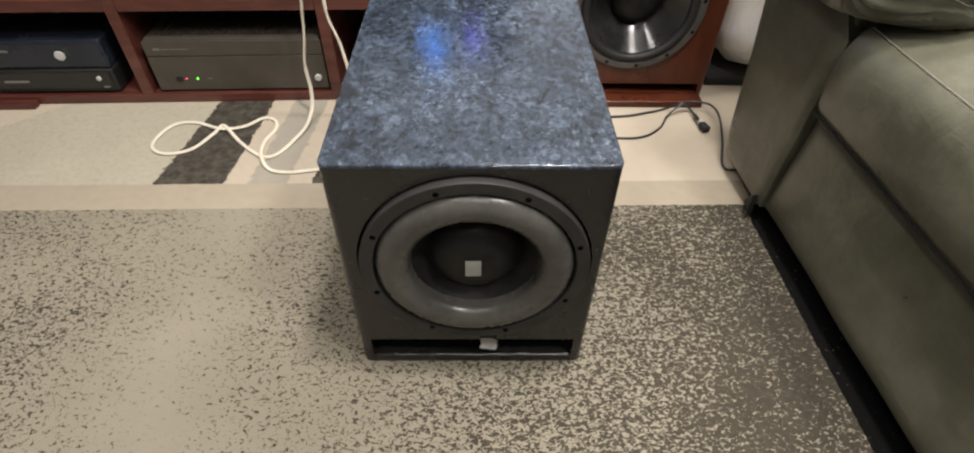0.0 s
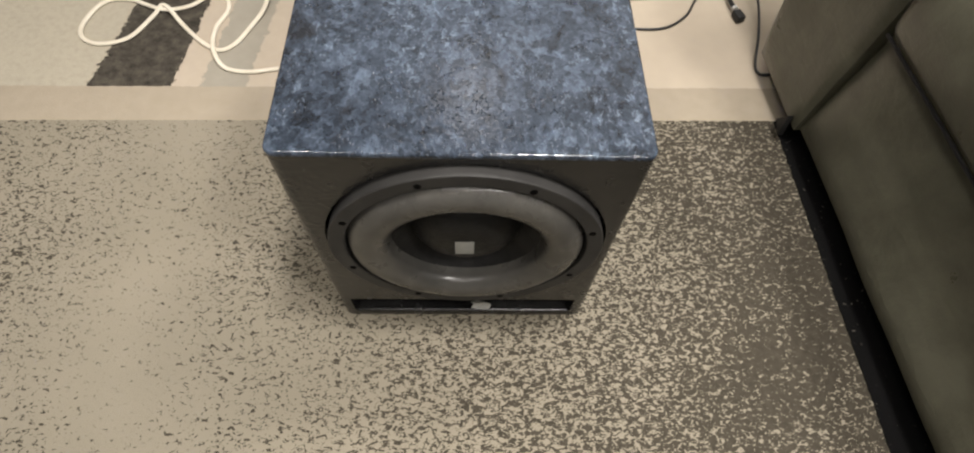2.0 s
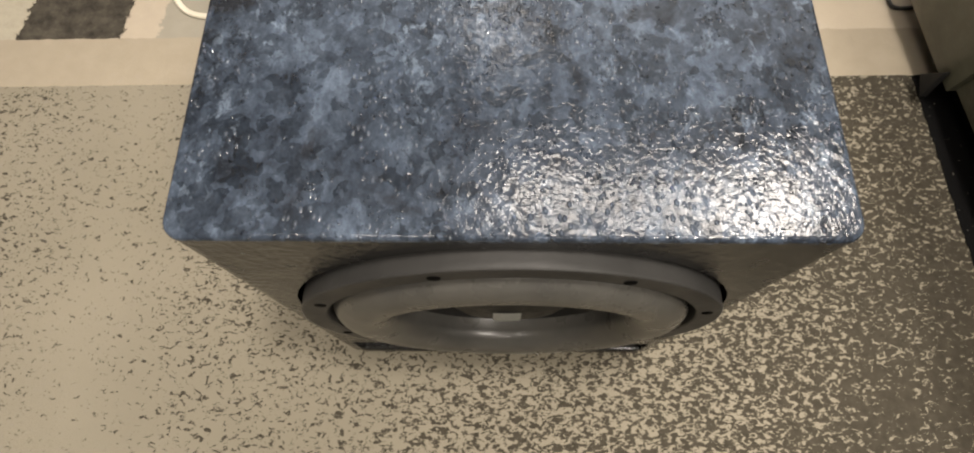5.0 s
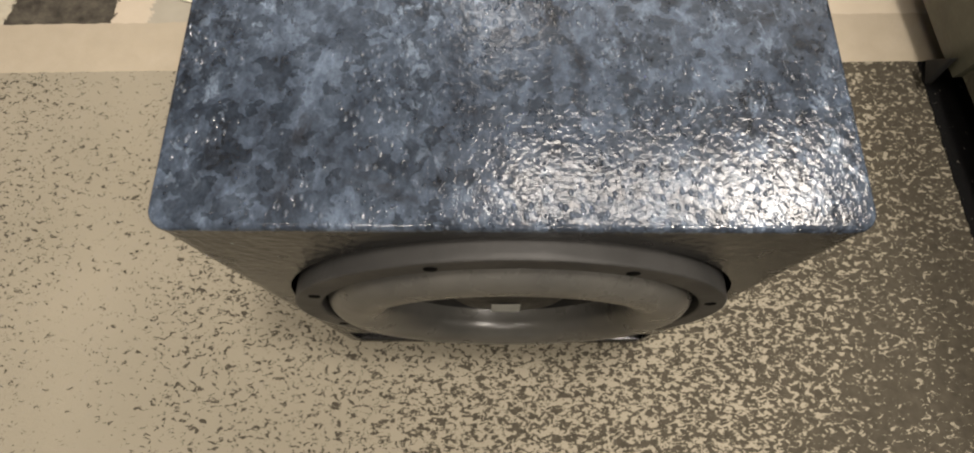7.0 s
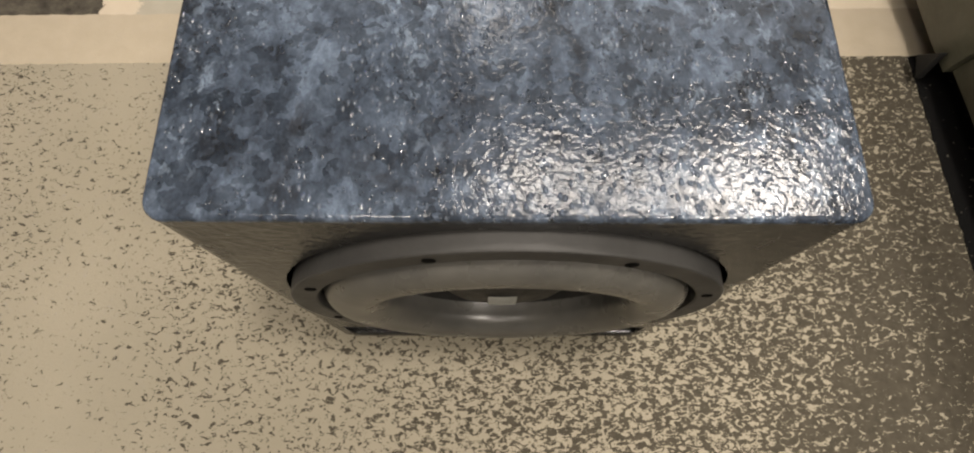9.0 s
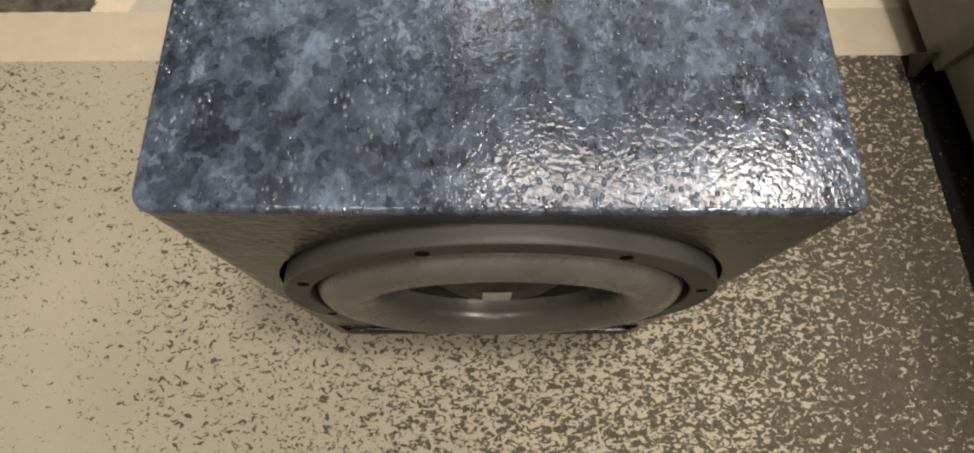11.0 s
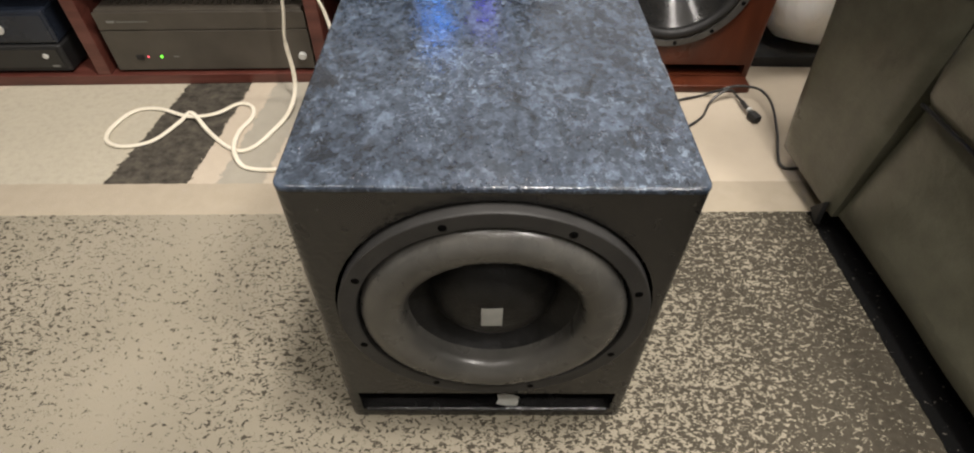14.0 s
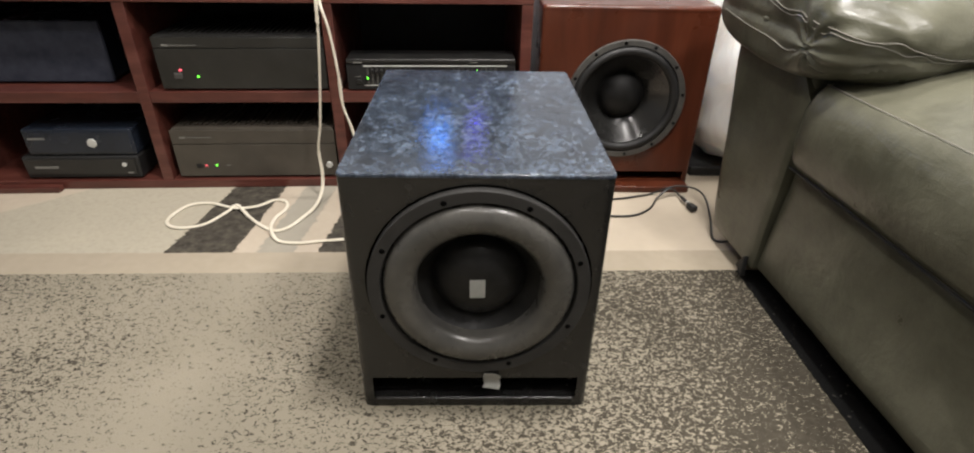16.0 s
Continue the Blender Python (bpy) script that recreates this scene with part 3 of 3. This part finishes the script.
def equaliser():
    x0, x1, y0, z0, z1 = -0.327, 0.100, 0.806, 0.268, 0.350
    eq = thing("graphic_equaliser", (-0.1, 0.95, z0), "black graphic equaliser with green-lit sliders on the shelf", "equaliser")
    part("case", box(x0 + 0.004, x1 - 0.004, y0 + 0.008, y0 + 0.086, z0 + 0.006, z1 - 0.012, 0.003), STEEL_BLACK, eq)
    part("lid", box(x0, x1, y0 - 0.004, y0 + 0.090, z1 - 0.012, z1, 0.004, 3), STEEL_BLACK, eq, "grey-black overhanging lid")
    part("front_panel", box(x0, x1, y0, y0 + 0.009, z0 + 0.004, z1 - 0.013, 0.001), MATT, eq)
    part("trim_line", box(x0 + 0.042, x1 - 0.022, y0 - 0.002, y0 + 0.006, z1 - 0.0195, z1 - 0.0165), SILVER, eq, "thin silver line")
    part("trim_line", box(x0 + 0.042, x0 + 0.30, y0 - 0.002, y0 + 0.006, z0 + 0.014, z0 + 0.0155), SILVER, eq, "thin silver line")
    part("power_button", box(x0 + 0.022, x0 + 0.036, y0 - 0.004, y0 + 0.002, z0 + 0.018, z0 + 0.030, 0.002), STEEL_BLACK, eq)
    part("marking", box(x0 + 0.018, x0 + 0.040, y0 - 0.0048, y0 - 0.003, z1 - 0.0098, z1 - 0.0070), PRINT, eq, "small pale print")
    part("marking", box(x0 + 0.31, x0 + 0.33, y0 - 0.0048, y0 - 0.003, z1 - 0.0095, z1 - 0.0075), PRINT, eq, "small pale print")
    part("marking", box(x0 + 0.020, x0 + 0.036, y0 - 0.0008, y0 + 0.001, z0 + 0.036, z0 + 0.0375), PRINT, eq, "small pale print")
    ups = (-0.022, 0.006, 0.002, 0.004, -0.014, -0.006, 0.0)
    for s in range(2):
        for i in range(10):
            x = x0 + 0.052 + 0.218 * s + i * 0.0118
            lift = ups[(i * (3 if s else 1)) % 7]
            part("slider_slot", box(x - 0.0024, x + 0.0024, y0 - 0.0016, y0 + 0.001, z0 + 0.016, z0 + 0.058), GREY_FRAME, eq)
            part("slider", box(x - 0.0036, x + 0.0036, y0 - 0.010, y0, z0 + 0.046 + 0.6 * lift, z0 + 0.053 + 0.6 * lift, 0.001), MATT, eq)
            if i in ((0, 1, 5, 7, 8) if s else (0, 5, 6, 8)):
                part("lamp", box(x - 0.002, x + 0.002, y0 - 0.0115, y0 - 0.009, z0 + 0.047 + 0.6 * lift, z0 + 0.052 + 0.6 * lift), GREEN_LED, eq, "green light")
    for k in range(6):
        part("display", box(x0 + 0.180 + 0.006 * k, x0 + 0.1835 + 0.006 * k, y0 - 0.001, y0 + 0.001, z0 + 0.046, z0 + 0.051), CYAN_LED, eq, "pale cyan display digit")
    turned(eq)


equaliser()


def consoles():
    top = thing("game_console", (-1.04, 0.95, 0.092), "glossy navy game console lying on a black one", "game console")
    z = 0.092
    part("case", box(-1.182, -0.905, 0.812, 1.05, z, z + 0.074, 0.006, 3), NAVY, top)
    part("front_panel", box(-1.177, -0.910, 0.8095, 0.814, z + 0.008, z + 0.066, 0.002), NAVY, top)
    part("marking", box(-1.168, -1.125, 0.8086, 0.810, z + 0.046, z + 0.051), PRINT, top, "faint pale print")
    part("power_button", lathe([(0.0125, 0.002), (0.0125, -0.001), (0.011, -0.0025), (0, -0.003)], -1.010, z + 0.036, 0.8095, 28), SILVER, top, "round silver button")
    low = thing("game_console", (-1.04, 0.95, 0.024), "matt black game console lying on the rack's bottom", "game console")
    z = 0.028
    part("case", box(-1.205, -0.905, 0.808, 1.06, z, z + 0.063, 0.006, 3), MATT, low)
    part("front_panel", box(-1.200, -0.915, 0.8055, 0.81, z + 0.012, z + 0.056, 0.002), STEEL_BLACK, low)
    part("marking", box(-1.175, -1.115, 0.8046, 0.806, z + 0.030, z + 0.036), PRINT, low, "faint pale print")
    part("power_button", lathe([(0.006, 0.001), (0.006, -0.002), (0, -0.0025)], -0.943, z + 0.040, 0.8055, 20), SILVER, low, "small round silver button")
    part("marking", box(-0.94, -0.925, 0.8046, 0.806, z + 0.014, z + 0.018), PRINT, low, "small pale print")
    for x, y in ((-1.18, 0.84), (-0.945, 0.84), (-1.18, 1.03), (-0.945, 1.03)):
        part("foot", box(x - 0.012, x + 0.012, y - 0.012, y + 0.012, 0.024, z + 0.002, 0.001), MATT, low)
    turned(top)
    turned(low)


consoles()

box_dev = thing("receiver", (-1.1, 1.0, 0.268), "large navy-black box with dull cloth front on the shelf", "receiver")
part("case", box(-1.318, -0.945, 0.880, 1.20, 0.276, 0.420, 0.003), NAVY, box_dev)
part("front_panel", box(-1.322, -0.935, 0.868, 0.881, 0.274, 0.424, 0.003), CLOTH, box_dev, "dull navy cloth grille")
for fx in (-1.28, -0.98):
    part("foot", box(fx - 0.02, fx + 0.02, 0.90, 0.94, 0.268, 0.278, 0.002), MATT, box_dev)
turned(box_dev)

disp = thing("display_unit", (-0.1, 0.95, 0.506), "black unit with glowing blue displays on the rack", "media device")
part("case", box(-0.33, 0.10, 0.818, 1.12, 0.512, 0.74, 0.004), STEEL_BLACK, disp)
part("display", box(-0.128, -0.078, 0.815, 0.820, 0.668, 0.706), BLUE_GLOW, disp, "bright blue display")
part("display", box(-0.016, 0.012, 0.815, 0.820, 0.655, 0.675), VIOLET_GLOW, disp, "violet-blue light")
for fx in (-0.28, 0.06):
    part("foot", box(fx - 0.02, fx + 0.02, 0.85, 0.89, 0.506, 0.514, 0.002), MATT, disp)


# ---- sofa ----
def pillow(x0, x1, y0, y1, z0, z1, power=4.0, nu=40, nv=24, dents=0.0, seed=0.0):
    """A stuffed form: a softened block with small hollows."""
    bm = bmesh.new()
    c = Vector(((x0 + x1) / 2, (y0 + y1) / 2, (z0 + z1) / 2))
    h = Vector(((x1 - x0) / 2, (y1 - y0) / 2, (z1 - z0) / 2))
    rings = []
    for j in range(1, nv):
        v = math.pi * j / nv - math.pi / 2
        ring = []
        for i in range(nu):
            u = 2 * math.pi * i / nu
            d = Vector((math.cos(v) * math.cos(u), math.cos(v) * math.sin(u), math.sin(v)))
            k = (abs(d.x) ** power + abs(d.y) ** power + abs(d.z) ** power) ** (-1 / power)
            q = d * k
            p = c + Vector((q.x * h.x, q.y * h.y, q.z * h.z))
            p += dents * noise.noise(p * 9 + Vector((seed, 0, 0))) * d + 0.5 * dents * noise.noise(p * 22) * d
            ring.append(bm.verts.new(p))
        rings.append(ring)
    for a, b in zip(rings, rings[1:]):
        for i in range(nu):
            bm.faces.new((a[i], a[(i + 1) % nu], b[(i + 1) % nu], b[i]))
    lo, hi = bm.verts.new(c - Vector((0, 0, h.z))), bm.verts.new(c + Vector((0, 0, h.z)))
    for i in range(nu):
        bm.faces.new((lo, rings[0][(i + 1) % nu], rings[0][i]))
        bm.faces.new((hi, rings[-1][i], rings[-1][(i + 1) % nu]))
    return bm


def prism(outline, x0, x1, bevel=0.008):
    """An outline in y and z, drawn out along x."""
    bm = bmesh.new()
    a = [bm.verts.new((x0, y, z)) for y, z in outline]
    b = [bm.verts.new((x1, y, z)) for y, z in outline]
    n = len(a)
    for i in range(n):
        bm.faces.new((a[i], a[(i + 1) % n], b[(i + 1) % n], b[i]))
    bm.faces.new(a[::-1])
    bm.faces.new(b)
    bmesh.ops.bevel(bm, geom=bm.edges[:], offset=bevel, segments=3, profile=0.5, affect="EDGES")
    return bm


def stitch(rows, parent, lift=0.0012):
    part("stitching", tube(rows, 0.0012, 0.0010, 6, 4), THREAD, parent, "pale stitched seam")


def cushion(x0, x1, y0, y1, z0, z1):
    """The seat: a rounded front that bulges over the footrest, soft hollows on top."""
    bm = bmesh.new()
    prof = [(x1, z0), (x0 + 0.10, z0), (x0 + 0.03, z0 + 0.002), (x0 + 0.012, z0 + 0.008), (x0 + 0.003, z0 + 0.022), (x0 - 0.002, z0 + 0.06), (x0, z0 + 0.11), (x0 + 0.006, z1 - 0.028), (x0 + 0.014, z1 - 0.012), (x0 + 0.024, z1 - 0.002), (x0 + 0.033, z1 - 0.003)]
    prof += [(x0 + 0.05 + 0.03 * k, z1 + 0.052 * math.sin(min(1, k / 6) * math.pi / 2)) for k in range(14)] + [(x1, z1 + 0.03)]
    n = 180
    rings = []
    for j in range(n + 1):
        y = y1 + (y0 - y1) * j / n
        edge = min(1.0, (j / n) * 45)
        sag = (1 - edge) ** 2
        ring = []
        for x, z in prof:
            w = noise.noise(Vector((x * 5, y * 4, z * 6))) * 0.009 + noise.noise(Vector((x * 14, y * 6, z * 14))) * 0.003
            top = max(0.0, (z - z0) / (z1 - z0))
            front = 1.0 if x < x0 + 0.05 else 0.0
            ring.append(bm.verts.new((x + front * (w * top * 0.6 + sag * 0.014), y - 0.012 * sag * front, z - sag * 0.008 * top + (w if x > x0 + 0.04 else 0.3 * w) * top)))
        rings.append(ring)
    m = len(prof)
    for a, b in zip(rings, rings[1:]):
        for i in range(m):
            bm.faces.new((a[i], a[(i + 1) % m], b[(i + 1) % m], b[i]))
    bm.faces.new(rings[0][::-1])
    bm.faces.new(rings[-1])
    return bm


def panel(outline, x, deep, bulge, ny=40, nz=14, lean=0.0):
    """An upholstered panel facing the room: outline(v) gives the ends in y at height v; its middle swells."""
    bm = bmesh.new()
    z0, z1 = outline(None)
    grid = []
    for k in range(nz + 1):
        v = k / nz
        ya, yb = outline(v)
        row = []
        for j in range(ny + 1):
            u = j / ny
            e = min(u, 1 - u) * ny / 3
            f = min(v, 1 - v) * nz / 2.5
            puff = min(1, e) ** 0.5 * min(1, f) ** 0.5
            y = ya + (yb - ya) * u
            z = z0 + (z1 - z0) * v
            row.append(bm.verts.new((x + lean * v - bulge * puff + 0.004 * noise.noise(Vector((y * 7, z * 9, 2))), y, z)))
        grid.append(row)
    for a, b in zip(grid, grid[1:]):
        for j in range(ny):
            bm.faces.new((a[j], a[j + 1], b[j + 1], b[j]))
    rim = grid[0] + [r[-1] for r in grid[1:]] + grid[-1][-2::-1] + [r[0] for r in grid[-2:0:-1]]
    back = [bm.verts.new((x + deep + lean, v.co.y, v.co.z)) for v in rim]
    for i in range(len(rim)):
        j = (i + 1) % len(rim)
        bm.faces.new((rim[i], rim[j], back[j], back[i]))
    bm.faces.new(back)
    return bm


ROLL_C, ROLL_H, ROLL_P, ROLL_E = Vector((1.100, 0.44, 0.523)), Vector((0.566, 0.242, 0.091)), 2.3, 9.0


def gather(p):
    """Creases that run together at the arm's front inner corner, pleats above the seam, and slack folds along its side."""
    d = p - Vector((0.575, 0.265, 0.505))
    r = d.length
    fan = math.sin(9 * math.atan2(d.z, d.y + d.x * 0.8) + 2.0)
    side = max(0.0, min(1.0, (p.x - 0.58) * 8))
    fold = math.sin(30 * p.x - 9 * p.z + 3 * noise.noise(p * 5)) * side
    near = max(0.0, min(1.0, (p.z - 0.522) * 40)) * math.exp(-max(0.0, p.z - 0.53) / 0.07) * math.exp(-abs(p.x - 0.66) / 0.16)
    crimp = abs(math.sin(42 * p.x - 14 * p.z + 2.5 * noise.noise(p * 7)))
    pleat = math.sin(46 * p.y + 14 * p.z + 3 * noise.noise(p * 6)) * max(0.0, min(1.0, (0.63 - p.x) * 12)) * max(0.0, min(1.0, (p.z - 0.52) * 18))
    seam = -0.006 * math.exp(-((p.z - 0.524 + 0.19 * max(0.0, p.x - 0.59)) / 0.010) ** 2) * min(1.0, side + 0.5)
    hollow = -0.012 * math.exp(-((p - Vector((0.60, 0.205, 0.500))).length / 0.028) ** 2)
    return 0.0045 * pleat + 0.0055 * fan * math.exp(-r / 0.075) * min(1, r / 0.05) + 0.0070 * fold + 0.0075 * crimp * near * side + 0.006 * noise.noise(p * 8) + seam + hollow


def laid_on(bm, pts, lift=0.0012):
    """Points drawn onto the nearest place of a surface, a little above it."""
    tree = BVHTree.FromBMesh(bm)
    out = []
    for p in pts:
        at, normal, _, _ = tree.find_nearest(Vector(p))
        out.append(at + normal * lift)
    return out


def arm_roll(n=140, rings=120):
    bm = bmesh.new()
    rows = []
    # the round front face, then the long barrel, then the far end
    steps = [(-(1 - (k / 44) ** ROLL_E) ** (1 / ROLL_E), k / 44) for k in range(2, 41)]
    a0 = steps[-1][0]
    steps += [(a, (1 - abs(a) ** ROLL_E) ** (1 / ROLL_E)) for a in (a0 + (0.98 - a0) * k / rings for k in range(1, rings))]
    for a, size in steps:
        ring = []
        for i in range(n):
            u = 2 * math.pi * i / n
            cy, cz = math.cos(u), math.sin(u)
            q = size * (abs(cy) ** ROLL_P + abs(cz) ** ROLL_P) ** (-1 / ROLL_P)
            p = Vector((ROLL_C.x + a * ROLL_H.x, ROLL_C.y + cy * q * ROLL_H.y, ROLL_C.z + cz * q * ROLL_H.z))
            out = Vector((a ** 5, cy * size, cz * size)).normalized()
            ring.append(bm.verts.new(p + out * gather(p)))
        rows.append(ring)
    for a, b in zip(rows, rows[1:]):
        for i in range(n):
            bm.faces.new((a[i], a[(i + 1) % n], b[(i + 1) % n], b[i]))
    for row, x in ((rows[0], ROLL_C.x - ROLL_H.x), (rows[-1], ROLL_C.x + ROLL_H.x)):
        tip = bm.verts.new((x, ROLL_C.y, ROLL_C.z))
        for i in range(n):
            bm.faces.new((tip, row[i], row[(i + 1) % n]))
    return bm


def sofa():
    s = thing("sofa", (1.0, -0.4, 0), "dark olive-black leather reclining sofa with pale stitching", "sofa")
    part("arm", prism([(0.325, 0.045), (0.515, 0.045), (0.582, 0.455), (0.340, 0.455), (0.325, 0.43)], 0.590, 1.6), HIDE, s)
    part("arm_front", panel(lambda v: (0.042, 0.470) if v is None else ((0.330 - 0.018 * min(1, v * 1.6) + 0.05 * max(0.0, v - 0.86) / 0.14, 0.517 + 0.075 * v)), 0.580, 0.03, 0.008, 24, 28), HIDE, s)
    roll = arm_roll()
    bmesh.ops.recalc_face_normals(roll, faces=roll.faces)
    seams = []
    for lift in (0.0, 0.0065):
        seams.append(laid_on(roll, [(0.55, 0.62 - 0.02 * i, 0.572 - 0.0021 * i + lift) for i in range(20)] + [(0.556, 0.228, 0.530 + lift), (0.572, 0.206, 0.526 + lift)] + [(0.595 + 0.02 * i, 0.195, 0.521 - 0.0038 * i + lift) for i in range(30)]))
    seams.append(laid_on(roll, [(0.55, 0.60 - 0.02 * i, 0.512 - 0.0016 * i) for i in range(15)] + [(0.556, 0.29, 0.484), (0.56, 0.272, 0.474)]))
    pad = part("arm_pad", roll, HIDE, s, "puffy padded arm top")
    for line in seams:
        stitch(line, pad)
    part("footrest_panel", panel(lambda v: (0.048, 0.292) if v is None else ((-1.25, 0.327 - 0.018 * v)), 0.587, 0.03, 0.010, 90, 18, 0.012), HIDE, s)
    part("seat_cushion", cushion(0.560, 1.55, -1.25, 0.312, 0.288, 0.446), HIDE, s, "padded leather seat")
    def lip(y, x, z):
        sag = max(0.0, 1 - (0.312 - y) / 1.562 * 45) ** 2
        w = noise.noise(Vector((x * 5, y * 4, z * 6))) * 0.009 + noise.noise(Vector((x * 14, y * 6, z * 14))) * 0.003
        return (x + 0.6 * w + 0.014 * sag, y - 0.012 * sag, z - 0.008 * sag + 0.3 * w)

    stitch([lip(0.308 - 0.013 * i, 0.5855, 0.4462) for i in range(8)] + [lip(0.20 - 0.04 * i, 0.5855, 0.4462) for i in range(30)], s)
    part("piping", tube([(0.5725, 0.298 - 0.12 * i, 0.2895 + 0.001 * math.sin(i)) for i in range(13)], 0.0026, 0.0026, 8, 6), MATT, s, "dark welt under the seat")
    part("base", box(0.68, 1.6, -1.25, 0.49, 0.04, 0.28, 0.01), MATT, s)
    part("fabric_flap", prism([(0.338, 0.016), (0.366, 0.030), (0.344, 0.064)], 0.566, 0.576, 0.001), MATT, s, "small black flap of lining")
    for x, y in ((0.70, 0.45), (1.5, 0.45), (0.70, -1.15), (1.5, -1.15)):
        part("foot", box(x - 0.03, x + 0.03, y - 0.03, y + 0.03, 0.0, 0.05, 0.004), MATT, s)
    # the sofa stands at a slight angle
    pivot = Matrix.Translation((0.57, 0.32, 0))
    s.matrix_basis = pivot @ pose(0, 0, 0, 0, 0, 3.8) @ pivot.inverted() @ s.matrix_basis


sofa()


# ---- bag and cables ----
bag = thing("plastic_bag", (0.75, 0.97, 0), "full white plastic bag standing beside the wooden subwoofer", "bag")
part("bag", pillow(0.612, 0.93, 0.83, 1.15, 0.028, 0.62, 2.8, 64, 48, 0.018, 7.0), FILM, bag)

# flat black slab that fills the dark area below the bag
solo("black_slab", box(0.63, 0.90, 0.868, 1.12, 0.0, 0.028, 0.004), MATT, "flat black slab under the white bag", "tray")

c = 0.0035
white = [(-0.31, 0.498, c), (-0.366, 0.489, c), (-0.416, 0.481, c), (-0.463, 0.492, c), (-0.491, 0.536, 0.009), (-0.500, 0.597, c), (-0.487, 0.645, c), (-0.498, 0.683, c), (-0.529, 0.693, c), (-0.566, 0.657, c), (-0.617, 0.643, 0.006), (-0.690, 0.672, c), (-0.739, 0.662, c),
         (-0.760, 0.605, c), (-0.751, 0.564, c), (-0.712, 0.546, c), (-0.661, 0.565, c), (-0.631, 0.626, c), (-0.613, 0.651, 0.010), (-0.567, 0.603, c), (-0.521, 0.558, c), (-0.482, 0.536, c), (-0.455, 0.552, c), (-0.434, 0.598, c),
         (-0.413, 0.648, 0.010), (-0.404, 0.695, 0.03), (-0.402, 0.715, 0.07), (-0.404, 0.72, 0.139), (-0.391, 0.72, 0.206), (-0.377, 0.72, 0.316), (-0.367, 0.72, 0.418), (-0.363, 0.725, 0.499), (-0.360, 0.76, 0.56), (-0.355, 0.85, 0.58)]
solo("speaker_cable", tube(white, 0.0046, 0.0032, 8, 8), CORD_WHITE, "cream flat cable looped on the rug, rising to the rack", "cable")
second = [(-0.285, 0.66, 0.004), (-0.29, 0.69, 0.03), (-0.298, 0.71, 0.10), (-0.312, 0.72, 0.19), (-0.329, 0.72, 0.255), (-0.331, 0.72, 0.331), (-0.341, 0.72, 0.432), (-0.356, 0.725, 0.499), (-0.352, 0.76, 0.56), (-0.345, 0.85, 0.58)]
solo("speaker_cable", tube(second, 0.0042, 0.0032, 8, 8), CORD_WHITE, "cream cable hanging down behind the blue-topped subwoofer", "cable")

cord = thing("power_cord", (0.55, 0.7, 0), "black power cord lying on the rug with loose plug", "power cord")
b = 0.004
part("cord", tube([(0.16, 0.62, b), (0.30, 0.62, b), (0.40, 0.62, b), (0.458, 0.659, b), (0.490, 0.711, 0.006), (0.518, 0.728, 0.022), (0.540, 0.735, 0.022), (0.554, 0.739, 0.009), (0.559, 0.702, 0.012)], 0.0027, None, 8, 8), CORD_BLACK, cord)
part("plug", tube([(0.558, 0.708, 0.012), (0.560, 0.690, 0.012), (0.563, 0.672, 0.013)], 0.0050, 0.0045, 10, 4), CORD_BLACK, cord, "moulded plug")
part("socket", box(0.5585, 0.5765, 0.642, 0.668, 0.003, 0.018, 0.003, 2, None, Euler((0, 0, 0.3))), MATT, cord, "black socket end")
part("band", tube([(0.5625, 0.678, 0.013), (0.5635, 0.672, 0.013)], 0.0060, 0.0056, 10, 2), SILVER, cord, "grey band")
solo("power_cord", tube([(0.16, 0.71, b), (0.36, 0.71, b), (0.453, 0.732, b), (0.485, 0.744, b), (0.523, 0.737, 0.024), (0.550, 0.744, 0.027), (0.580, 0.742, 0.027), (0.606, 0.735, 0.022), (0.611, 0.685, 0.022), (0.595, 0.598, 0.014), (0.573, 0.512, b), (0.60, 0.498, b), (0.66, 0.52, b)], 0.0028, None, 8, 8), CORD_BLACK, "black cord looping from the subwoofer under the sofa", "power cord")
